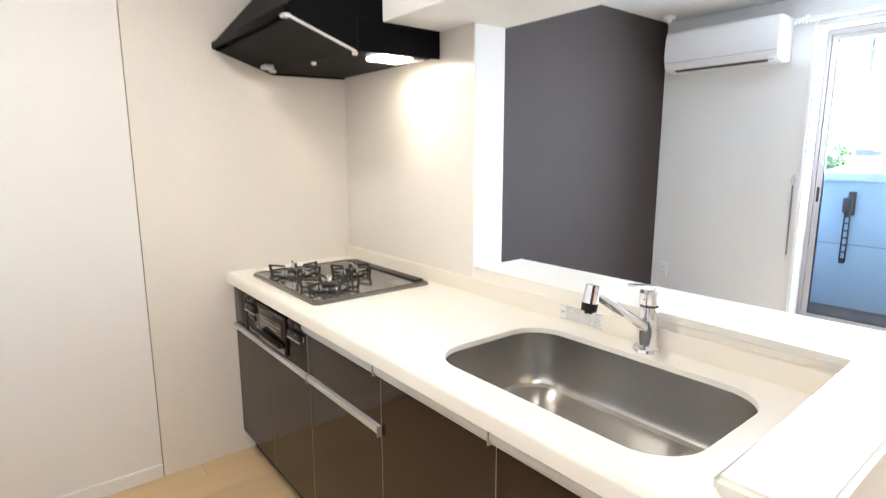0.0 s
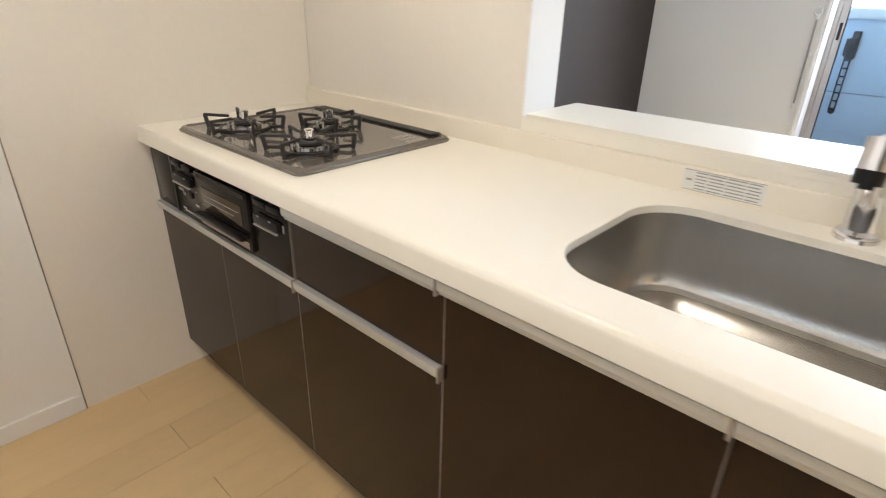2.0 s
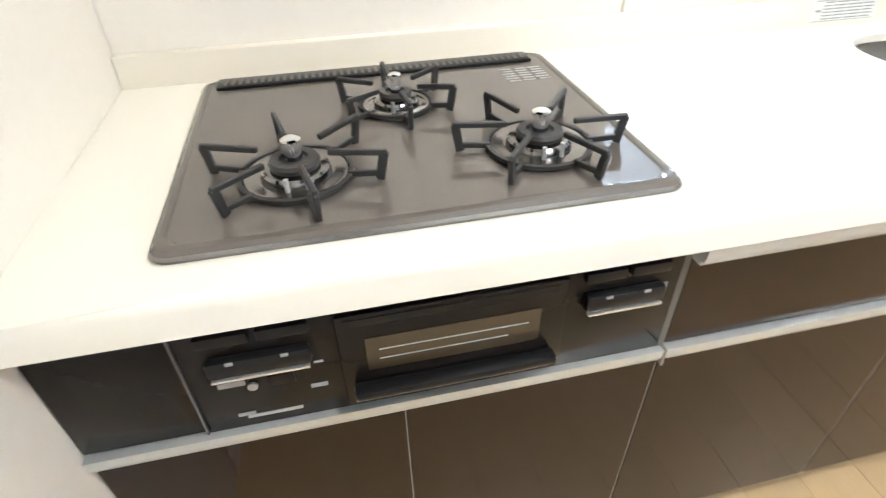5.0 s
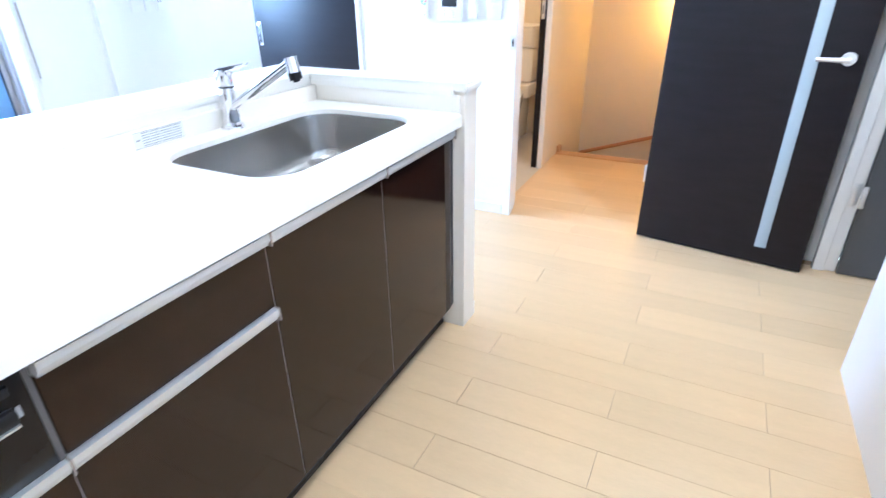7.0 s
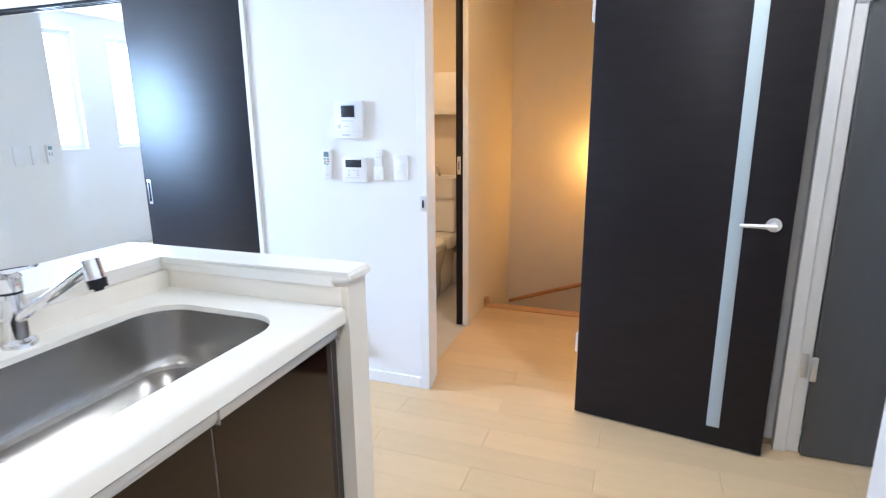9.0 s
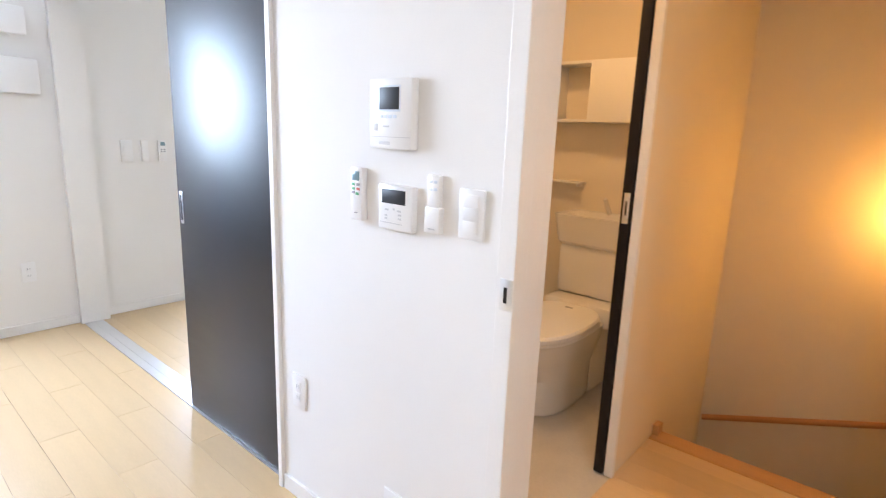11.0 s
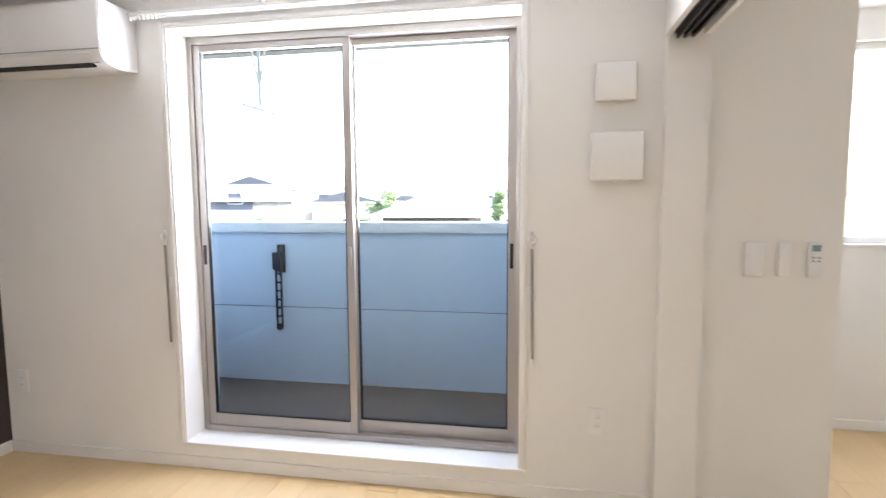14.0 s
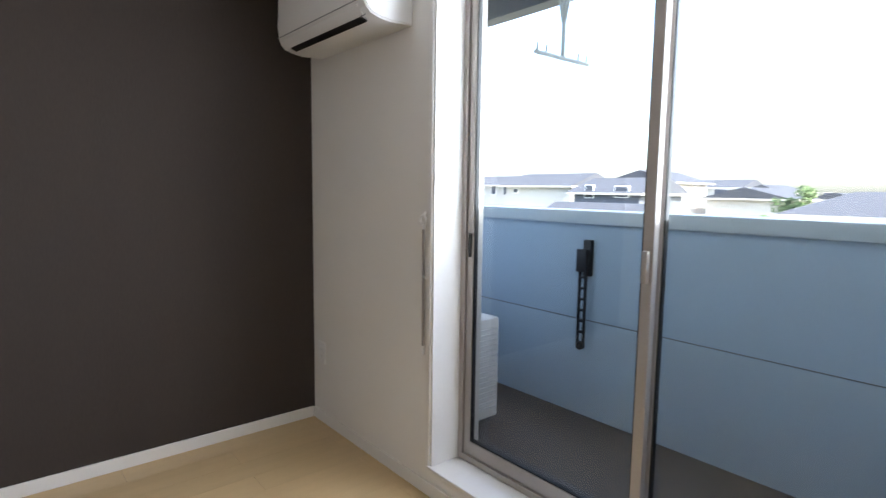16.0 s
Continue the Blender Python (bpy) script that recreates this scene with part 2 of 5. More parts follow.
def loft(bm, rings, cap0=True, cap1=True):
    """Rings of points, all of one count, joined by quads."""
    loops = [[bm.verts.new(p) for p in ring] for ring in rings]
    n = len(loops[0])
    for a, b in zip(loops, loops[1:]):
        for i in range(n):
            bm.faces.new((a[i], a[(i + 1) % n], b[(i + 1) % n], b[i]))
    if cap0:
        bm.faces.new(loops[0][::-1])
    if cap1:
        bm.faces.new(loops[-1])
    return loops


def mesh_of(name, bm, material, smooth=False):
    bmesh.ops.recalc_face_normals(bm, faces=bm.faces[:])
    me = bpy.data.meshes.new(name)
    bm.to_mesh(me)
    bm.free()
    if smooth:
        for f in me.polygons:
            f.use_smooth = True
        me.set_sharp_from_angle(angle=radians(25))
    me.materials.append(material)
    return me


def part(name, bm, material, parent=None, label="", smooth=True):
    ob = new(name, mesh_of(name, bm, material, smooth))
    if parent is not None:
        ob.parent = parent
        if parent.type == "EMPTY":
            ob.matrix_parent_inverse = Matrix.Translation(-parent.location)
    if label:
        ob["label"] = label
    return ob


def thing(name, base, label, category, group="", kind=""):
    ob = new(name)
    ob.location = base
    ob.empty_display_size = 0.05
    return tagged(ob, label, category, group, kind)


def B(*boxes, bev=0.0):
    bm = bmesh.new()
    for b in boxes:
        box(bm, *b, bev=bev)
    return bm


def C(a, b, r0, r1=None, seg=20):
    bm = bmesh.new()
    cyl(bm, a, b, r0, r1, seg)
    return bm


def structure(name, boxes, material, label, category, bev=0.0):
    return tagged(part(name, B(*boxes, bev=bev), material, None, smooth=False), label, category, kind="structure")


# ---- setting ----
H = 2.37
structure("floor", [(-1.05, 5.0, -0.56, 3.05, -0.14, -0.0045), (0.70, 1.60, -1.76, -0.56, -0.14, -0.0045), (2.47, 5.95, -3.3, -0.56, -0.14, -0.0045)], M_BASE,
          "pale maple board floor running through the rooms", "floor")
structure("toilet_floor", [(1.577, 2.62, -2.25, -0.577, -0.14, -0.004)], M_VINYL, "beige vinyl floor of the toilet room", "floor")
structure("ceiling", [(-1.2, 5.10, -3.5, 3.1, H, H + 0.2), (5.10, 6.1, -3.5, -1.0, H, H + 0.2)], M_CEIL, "white papered flat ceiling", "ceiling")
structure("roof_slab", [(-1.5, 5.90, -3.8, 4.2, H + 0.2, H + 0.5)], M_EAVE, "grey roof slab with eaves over the balcony", "roof")

structure("wall_north_kitchen", [(-0.20, 0.955, 2.86, 3.05, 0, H)], M_WALL, "white papered kitchen wall with cream tone", "wall")
structure("kitchen_wall_panel", [(0.958, 1.882, 2.858, 3.05, 0, H), (1.882, 1.890, 1.93, 2.857, 0, H)], M_PANEL, "glossy cream kitchen wall panels behind the hob", "wall panel")
structure("trim_panel_joint", [(0.9555, 0.9578, 2.854, 2.862, 0, H)], M_EDGE, "thin grey joint strip between wall panels", "trim")
structure("wall_north", [(2.03, 4.81, 2.895, 3.05, 0, H)], M_DARKWALL, "dark brown papered accent wall", "wall")
structure("wall_west", [(-0.20, -0.045, 0.42, 2.86, 0, H), (-1.20, -0.20, 0.42, 0.56, 0, H), (-1.20, -1.05, -0.56, 0.42, 0, H)], M_WALL, "white papered wall beside the kitchen aisle", "wall")
structure("wall_partition", [(1.890, 2.03, 1.93, 3.05, 0, H), (1.890, 2.03, 0.64, 1.93, 0, 0.915), (1.884, 1.890, 0.64, 0.738, 0, 0.915)],
          M_WALL, "white half-height wall round the kitchen counter", "wall")
structure("wall_bulkhead", [(1.63, 2.03, 0.64, 1.93, 1.80, H), (1.63, 1.882, 1.93, 2.117, 1.80, H)], M_WALL, "white lowered bulkhead above the counter", "wall")
bm = bmesh.new()
loft(bm, [[(x, y, z) for x, y in ((1.877, 1.928), (1.877, 0.752), (1.247, 0.752), (1.247, 0.627), (2.14, 0.627), (2.14, 1.928))] for z in (0.9155, 0.945)])
bmesh.ops.bevel(bm, geom=bm.edges[:], offset=0.008, segments=3, affect="EDGES")
tagged(part("ledge_cap", bm, M_COUNTER), "smooth white ledge on top of the half-height wall", "ledge", kind="structure")
structure("wall_counter_end", [(1.262, 1.884, 0.64, 0.738, 0, 0.915)], M_UPSTAND, "cream end panel of the kitchen counter", "wall panel")
structure("trim_ledge_fascia", [(1.8755, 1.8895, 0.754, 1.926, 0.9055, 0.936), (1.30, 1.8755, 0.7395, 0.7538, 0.9055, 0.936)], M_COUNTER, "white fascia below the ledge", "ledge")
structure("wall_east", [(4.81, 5.06, 1.84, 3.05, 0, H), (4.81, 5.06, -0.43, 0.15, 0, H), (4.81, 5.06, 0.15, 1.84, 0, 0.118), (4.81, 5.06, 0.15, 1.84, 2.17, H),
                        (4.84, 5.06, -1.12, -0.58, 0, H)], M_WALL, "white papered window wall", "wall")
structure("door_pocket_post", [(4.762, 4.845, -0.579, -0.415, 0, H)], M_TRIM, "white post where the sliding doors meet the wall", "trim")
structure("wall_south", [(1.531, 2.447, -0.56, -0.41, 0, H), (2.447, 4.762, -0.56, -0.41, 2.02, H), (0.79, 1.531, -0.56, -0.41, 2.04, H), (-0.05, 0.70, -0.56, -0.475, 0, 2.04), (-0.05, 0.79, -0.56, -0.41, 2.04, H),
                         (-1.05, -0.05, -0.56, -0.41, 2.04, H)], M_WALL, "white papered wall with switches and intercom", "wall")
structure("wall_hall_west", [(0.55, 0.70, -2.55, -0.56, 0, H), (0.55, 0.70, -2.55, -1.77, -3.2, 0)], M_LAMPLITWALL, "white papered hall wall with warm lamplight in its colour", "wall")
structure("wall_hall_header", [(1.575, 1.645, -1.325, -0.575, 2.04, H)], M_LAMPLITWALL, "white wall above the toilet doorway with lamplight in its colour", "wall")
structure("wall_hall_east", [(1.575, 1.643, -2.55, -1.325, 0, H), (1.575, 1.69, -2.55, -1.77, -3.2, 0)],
          M_LAMPLITWALL, "white papered hall walls with warm lamplight in their colour", "wall")
structure("wall_stair", [(0.55, 1.69, -2.70, -2.55, -3.2, H)], M_LAMPLITWALL, "papered stairwell wall with warm lamplight in its colour", "wall")
structure("wall_toilet", [(1.643, 2.62, -2.35, -2.22, 0, H), (2.47, 2.62, -2.22, -0.56, 0, H)], M_LAMPLITWALL, "papered toilet room walls with warm lamplight in their colour", "wall")
structure("wall_bedroom", [(5.06, 5.85, -1.12, -0.98, 0, H), (2.47, 5.99, -3.5, -3.35, 0, H), (5.85, 5.99, -1.50, -0.98, 0, H), (5.85, 5.99, -2.49, -2.12, 0, H), (5.85, 5.99, -3.35, -2.99, 0, H),
                           (5.85, 5.99, -2.12, -1.50, 0, 1.08), (5.85, 5.99, -2.99, -2.49, 0, 1.08), (5.85, 5.99, -2.12, -1.50, 2.2, H), (5.85, 5.99, -2.99, -2.49, 2.2, H),
                           (2.47, 2.62, -3.35, -2.35, 0, H)], M_WALL, "white papered bedroom walls", "wall")
# Unseen walls added to keep outside light from leaking into recess and stairwell.
structure("wall_closing", [(-1.20, 0.55, -0.68, -0.575, 0, H), (0.70, 1.575, -1.70, -1.62, -3.2, -0.142)], M_WALL, "plain white unseen wall closing gaps against stray daylight", "wall")
structure("stair_ground", [(0.70, 1.575, -2.55, -1.77, -3.2, -3.05)], M_BOARD2, "floor at the foot of the stairs", "floor")

# baseboards: a taller foot and a thin lip
def baseboard(boxes):
    structure("baseboard", boxes, M_TRIM, "slim white baseboard along the wall", "baseboard", bev=0.002)
baseboard([(-0.045, 0.953, 2.851, 2.862, 0.001, 0.06)])
baseboard([(2.03, 4.80, 2.884, 2.897, 0.001, 0.06)])
baseboard([(4.799, 4.812, -0.41, 2.884, 0.001, 0.06)])
baseboard([(1.533, 2.424, -0.412, -0.401, 0.001, 0.06)])
baseboard([(4.829, 4.842, -1.12, -0.585, 0.001, 0.06)])
baseboard([(1.262, 2.04, 0.629, 0.642, 0.001, 0.06), (2.028, 2.039, 0.642, 2.884, 0.001, 0.06)])
baseboard([(5.838, 5.852, -3.35, -1.12, 0.001, 0.06)])

# hall opening jambs, toilet doorway frame, cupboard door frame
structure("trim_hall_frame", [(1.484, 1.531, -0.450, -0.400, 0, 2.04), (1.496, 1.545, -0.520, -0.450, 0, 2.04), (1.508, 1.574, -0.575, -0.520, 0, 2.04), (0.70, 0.765, -0.575, -0.475, 0, 2.04), (0.70, 1.531, -0.575, -0.402, 2.04, 2.08)],
          M_TRIM, "white door frame of the hall opening", "door frame", bev=0.003)
structure("trim_toilet_frame", [(1.566, 1.60, -1.328, -1.306, 0, 2.04)], M_TRIM, "white frame of the toilet pocket door", "door frame", bev=0.002)
structure("trim_cupboard_frame", [(-0.075, -0.03, -0.425, -0.385, 0, 2.04), (-0.122, -0.075, -0.44, -0.398, 0, 2.04), (-0.98, -0.03, -0.44, -0.385, 2.04, 2.09)],
          M_TRIM, "white frame of the grey door", "door frame", bev=0.003)
structure("trim_slide_frame", [(2.425, 2.449, -0.57, -0.396, 0, 2.02), (2.449, 4.762, -0.425, -0.402, 1.985, 2.03), (2.449, 4.762, -0.57, -0.55, 1.985, 2.03)], M_TRIM,
          "white frame of the sliding door opening", "door frame", bev=0.002)
structure("trim_slide_rail", [(2.47, 4.762, -0.52, -0.44, 1.995, 2.02), (2.47, 4.762, -0.455, -0.446, 1.975, 1.998), (2.47, 4.762, -0.482, -0.473, 1.975, 1.998), (2.47, 4.762, -0.512, -0.503, 1.975, 1.998)],
          M_BLACK, "dark overhead track of the sliding door", "door track")
structure("trim_floor_track", [(2.47, 4.762, -0.534, -0.43, -0.012, 0.002), (2.47, 4.762, -0.49, -0.474, 0.0015, 0.0045)], M_ALU, "grey aluminium floor track", "door track")
structure("trim_stair_nosing", [(0.705, 1.574, -1.80, -1.70, -0.06, 0.006), (1.545, 1.575, -1.79, -1.735, 0.006, 0.055)], M_BOARD2, "brown wooden stair nosing", "stair nosing", bev=0.004)
for i in range(3):
    structure("stair_step", [(0.70, 1.575, -2.02 - 0.22 * i, -1.77 - 0.22 * i, -0.22 - 0.2 * i, -0.19 - 0.2 * i), (0.70, 1.575, -1.80 - 0.22 * i, -1.77 - 0.22 * i, -0.20 - 0.2 * i, -0.02 - 0.2 * i)],
              M_BOARD, "maple stair step going down", "stair step", bev=0.003)

# ---- kitchen ----
XF = 1.300   # cabinet door face
def door_panel(parent, name, y0, y1, z0, z1, material=M_CAB):
    p = part(name, B((XF, XF + 0.018, y0 + 0.0015, y1 - 0.0015, z0, z1), bev=0.0012), material, parent, smooth=False)
    part("edge_band", B((XF + 0.0005, XF + 0.017, y0 + 0.0002, y0 + 0.0015, z0, z1)), M_EDGE, p, "thin grey edge", smooth=False)
    return p


def rail(parent, y0, y1, z):
    bm = bmesh.new()
    prof = [(0, 0), (0, 0.006), (-0.005, 0.008), (-0.007, 0.014), (-0.007, 0.027), (0.012, 0.027), (0.012, 0)]
    out = 0.015 if z > 0.7 else 0.004
    loft(bm, [[(XF + dx - out if dx <= 0 else XF + dx, y, z + dz) for dx, dz in prof] for y in (y0 + 0.001, y1 - 0.001)])
    h = part("handle_rail", bm, M_RAILALU, parent, "long brushed aluminium handle rail", smooth=False)
    part("end_cap", B((XF - out - 0.009, XF + 0.008, y0 + 0.0005, y0 + 0.004, z - 0.002, z + 0.029)), M_EDGE, h, smooth=False)
    return h


def cabinet(name, y0, y1, label, fronts):
    t = thing(name, (1.6, (y0 + y1) / 2, 0), label, "cabinet", "kitchen base units")
    part("body", B((XF + 0.02, 1.86, y0 + 0.001, y1 - 0.001, 0.10, 0.60 if "hob" in name else 0.62)), M_CABBODY, t, smooth=False)
    part("toe_kick", B((1.352, 1.37, y0, y1, 0.0, 0.10), (1.35, 1.355, y0, y1, 0, 0.012)), M_CABBODY, t, "dark recessed toe kick", smooth=False)
    for kind, a, b, c, d in fronts:
        if kind == "rail":
            rail(t, a, b, c)
        else:
            door_panel(t, kind, a, b, c, d)
    return t


cabinet("hob_base_cabinet", 2.108, 2.857, "dark brown glossy base cabinet below the gas hob", [("rail", 2.108, 2.857, 0.59, 0), ("door", 2.475, 2.857, 0.10, 0.588), ("door", 2.108, 2.475, 0.10, 0.588)])
part("side_filler", B((XF, XF + 0.02, 2.718, 2.856, 0.62, 0.80), bev=0.001), M_GRILL, bpy.data.objects["hob_base_cabinet"])
cabinet("drawer_cabinet", 1.653, 2.108, "dark brown glossy drawer cabinet with aluminium rails", [("rail", 1.653, 2.108, 0.772, 0), ("drawer", 1.653, 2.108, 0.62, 0.77), ("rail", 1.653, 2.108, 0.59, 0), ("drawer", 1.653, 2.108, 0.10, 0.588)])
cabinet("sink_cabinet", 0.742, 1.653, "dark brown glossy sink cabinet with two doors", [("rail", 1.204, 1.653, 0.772, 0), ("door", 1.204, 1.653, 0.10, 0.77), ("rail", 0.772, 1.204, 0.772, 0), ("door", 0.772, 1.204, 0.10, 0.77)])
part("side_filler", B((XF + 0.004, XF + 0.02, 0.742, 0.771, 0.10, 0.80), bev=0.001), M_CABBODY, bpy.data.objects["sink_cabinet"])

# worktop with the sink's cut-out
SX0, SX1, SY0, SY1, SR = 1.366, 1.776, 0.858, 1.524, 0.105
bm = bmesh.new()
inner = rrect(SX0, SX1, SY0, SY1, SR, 8)
corners = [(1.862, 2.857), (1.272, 2.857), (1.272, 0.738), (1.862, 0.738)]
for z in (0.85, 0.805):
    iv = [bm.verts.new((x, y, z)) for x, y in inner]
    ov = [bm.verts.new((x, y, z)) for x, y in corners]
    for c in range(4):
        arc = iv[c * 9:c * 9 + 9]
        for a, b in zip(arc, arc[1:]):
            bm.faces.new((ov[c], a, b))
        bm.faces.new((ov[c], arc[-1], iv[(c * 9 + 9) % 36], ov[(c + 1) % 4]))
    if z == 0.85:
        top_i, top_o = iv, ov
    else:
        for i in range(36):
            bm.faces.new((top_i[i], top_i[(i + 1) % 36], iv[(i + 1) % 36], iv[i]))
        for i in range(4):
            bm.faces.new((top_o[i], top_o[(i + 1) % 4], ov[(i + 1) % 4], ov[i]))
bmesh.ops.recalc_face_normals(bm, faces=bm.faces[:])
bm.edges.ensure_lookup_table()
front = [e for e in bm.edges if all(abs(v.co.x - 1.272) < 1e-4 for v in e.verts) and all(v.co.z > 0.84 for v in e.verts)]
bmesh.ops.bevel(bm, geom=front, offset=0.014, segments=5, profile=0.5, affect="EDGES")
worktop = thing("worktop", (1.57, 1.8, 0.8), "white solid-surface kitchen worktop with low upstand", "worktop")
part("slab", bm, M_COUNTER, worktop)
part("upstand", B((1.860, 1.882, 0.738, 2.857, 0.80, 0.905), bev=0.004), M_UPSTAND, worktop, "low cream upstand")
part("upstand_return", B((1.276, 1.859, 0.739, 0.749, 0.8502, 0.905), bev=0.002), M_UPSTAND, worktop, "low cream upstand")

bm = bmesh.new()
rings = []
for inset, z, r in ((-0.004, 0.842, SR), (0.0, 0.835, SR), (0.007, 0.72, 0.10), (0.011, 0.698, 0.097), (0.018, 0.686, 0.092), (0.030, 0.679, 0.082), (0.034, 0.6795, 0.08), (0.042, 0.676, 0.075), (0.07, 0.674, 0.05), (0.11, 0.673, 0.03)):
    rings.append([(x, y, z) for x, y in rrect(SX0 + inset, SX1 - inset, SY0 + inset, SY1 - inset, r, 8)])
loft(bm, rings, cap0=False)
sink = thing("kitchen_sink", (1.57, 1.18, 0.66), "rounded stainless steel kitchen sink set in the worktop", "sink")
part("basin", bm, M_STEEL, sink)
dr = part("drain", C((1.62, 1.0, 0.6735), (1.62, 1.0, 0.677), 0.055, 0.052, 32), M_STEEL, sink, "round steel drain cover")
part("drain_slot", C((1.62, 1.0, 0.6768), (1.62, 1.0, 0.6785), 0.028, 0.026, 24), M_CHROME, dr)

faucet = thing("kitchen_faucet", (1.835, 1.19, 0.85), "chrome single-lever kitchen faucet with pull-out head", "faucet")
FX, FY = 1.832, 1.19
bm = bmesh.new()
loft(bm, [[(FX + r * math.cos(radians(a)), FY + r * math.sin(radians(a)), z) for a in range(0, 360, 15)] for r, z in
          ((0.033, 0.8505), (0.033, 0.862), (0.025, 0.868), (0.0245, 0.90), (0.0235, 0.96), (0.0225, 0.968), (0.0225, 0.972), (0.026, 0.976), (0.026, 1.005), (0.018, 1.018), (0.004, 1.022))])
part("column", bm, M_CHROME, faucet)
bm = bmesh.new()
cyl(bm, (FX, FY, 0.905), (1.580, 1.185, 1.050), 0.0125, 0.0135, 24)
sp = part("spout", bm, M_CHROME, faucet)
hd = part("spray_head", C((1.580, 1.185, 1.064), (1.571, 1.185, 1.024), 0.0165, 0.0185, 28), M_CHROME, faucet, "chrome spray head")
part("nozzle", C((1.571, 1.185, 1.024), (1.567, 1.185, 1.006), 0.0187, 0.0175, 28), M_BLACK, hd, "black rubber nozzle")
bm = bmesh.new()
loft(bm, [[(FX + dx, FY + dy * w, z + dz * h) for dy, dz in ((-1, -1), (1, -1), (1, 1), (-1, 1))] for dx, z, w, h in
          ((0.02, 1.012, 0.016, 0.008), (-0.03, 1.024, 0.014, 0.006), (-0.085, 1.036, 0.010, 0.004), (-0.10, 1.040, 0.006, 0.003))])
bmesh.ops.bevel(bm, geom=bm.edges[:], offset=0.002, segments=2, affect="EDGES")
part("lever", bm, M_CHROME, faucet)
part("seam_ring", C((FX, FY, 0.9685), (FX, FY, 0.9725), 0.0236, seg=28), M_BLACK, faucet, "dark seam ring")
part("lever_mark", B((FX - 0.0275, FX - 0.0255, FY - 0.002, FY + 0.002, 0.988, 0.992), bev=0.0005), M_RED, faucet, "small red mark")
part("base_ring", C((FX, FY, 0.8502), (FX, FY, 0.856), 0.036, 0.0345, 32), M_CHROME, faucet)
part("nozzle_tip", C((1.567, 1.185, 1.006), (1.5655, 1.185, 1.000), 0.010, 0.009, 20), M_BLACK, bpy.data.objects["spray_head"])

# notice on the upstand: its print cannot be read
notice = thing("notice_sticker", (1.86, 1.42, 0.87), "small silver notice sticker with fine unreadable print", "sticker")
part("sheet", B((1.8585, 1.8598, 1.345, 1.50, 0.858, 0.901)), M_LABEL, notice, smooth=False)
for i in range(6):
    z = 0.8965 - i * 0.0066
    y = 1.352 + 0.003 * (i % 2)
    for k in range(4):
        w = 0.024 + 0.006 * ((i * 3 + k * 2) % 3)
        part("print_line", B((1.8581, 1.8586, y, min(y + w, 1.476), z - 0.0012, z + 0.0010)), M_INK, notice, smooth=False)
        y += w + 0.0035
part("print_line", B((1.8581, 1.8586, 1.482, 1.494, 0.878, 0.882)), M_INK, notice, smooth=False)
for z in (0.9002, 0.8588):
    part("border", B((1.8581, 1.8586, 1.346, 1.499, z - 0.0006, z + 0.0006)), M_INK, notice, smooth=False)

# gas hob
hob = thing("gas_hob", (1.58, 2.42, 0.85), "three-burner built-in gas hob with grey glass top", "gas hob")
bm = bmesh.new()
loft(bm, [[(x, y, z) for x, y in rrect(1.335 + i, 1.824 - i, 2.116 + i, 2.716 - i, 0.022, 5)] for i, z in ((0.002, 0.8505), (0.0, 0.857), (0.004, 0.8635), (0.009, 0.8655), (0.0135, 0.8645), (0.016, 0.8622), (0.020, 0.8618))])
part("glass_top", bm, M_HOB, hob)
bm = bmesh.new()
loft(bm, [[(x, y, z) for x, y in rrect(1.334 + i, 1.825 - i, 2.115 + i, 2.717 - i, 0.022, 5)] for i, z in ((0.0, 0.8502), (-0.0015, 0.8545), (0.001, 0.858))], cap1=False)
part("rim", bm, M_DARKCHROME, hob, "narrow metal rim")
vent = part("vent_grille", B((1.776, 1.818, 2.15, 2.69, 0.862, 0.868), bev=0.002), M_BLACK, hob, "black slotted exhaust vent")
for i in range(44):
    y = 2.162 + i * 0.0119
    part("slat", B((1.781, 1.813, y, y + 0.005, 0.868, 0.8692)), M_STRIP, vent, smooth=False)
for i in range(6):
    for k in range(3):
        part("printed_mark", B((1.692 + 0.011 * i, 1.697 + 0.011 * i, 2.145 + 0.026 * k, 2.164 + 0.026 * k + 0.003 * ((i + k) % 2), 0.8619, 0.8623)), M_PALE, hob, smooth=False)


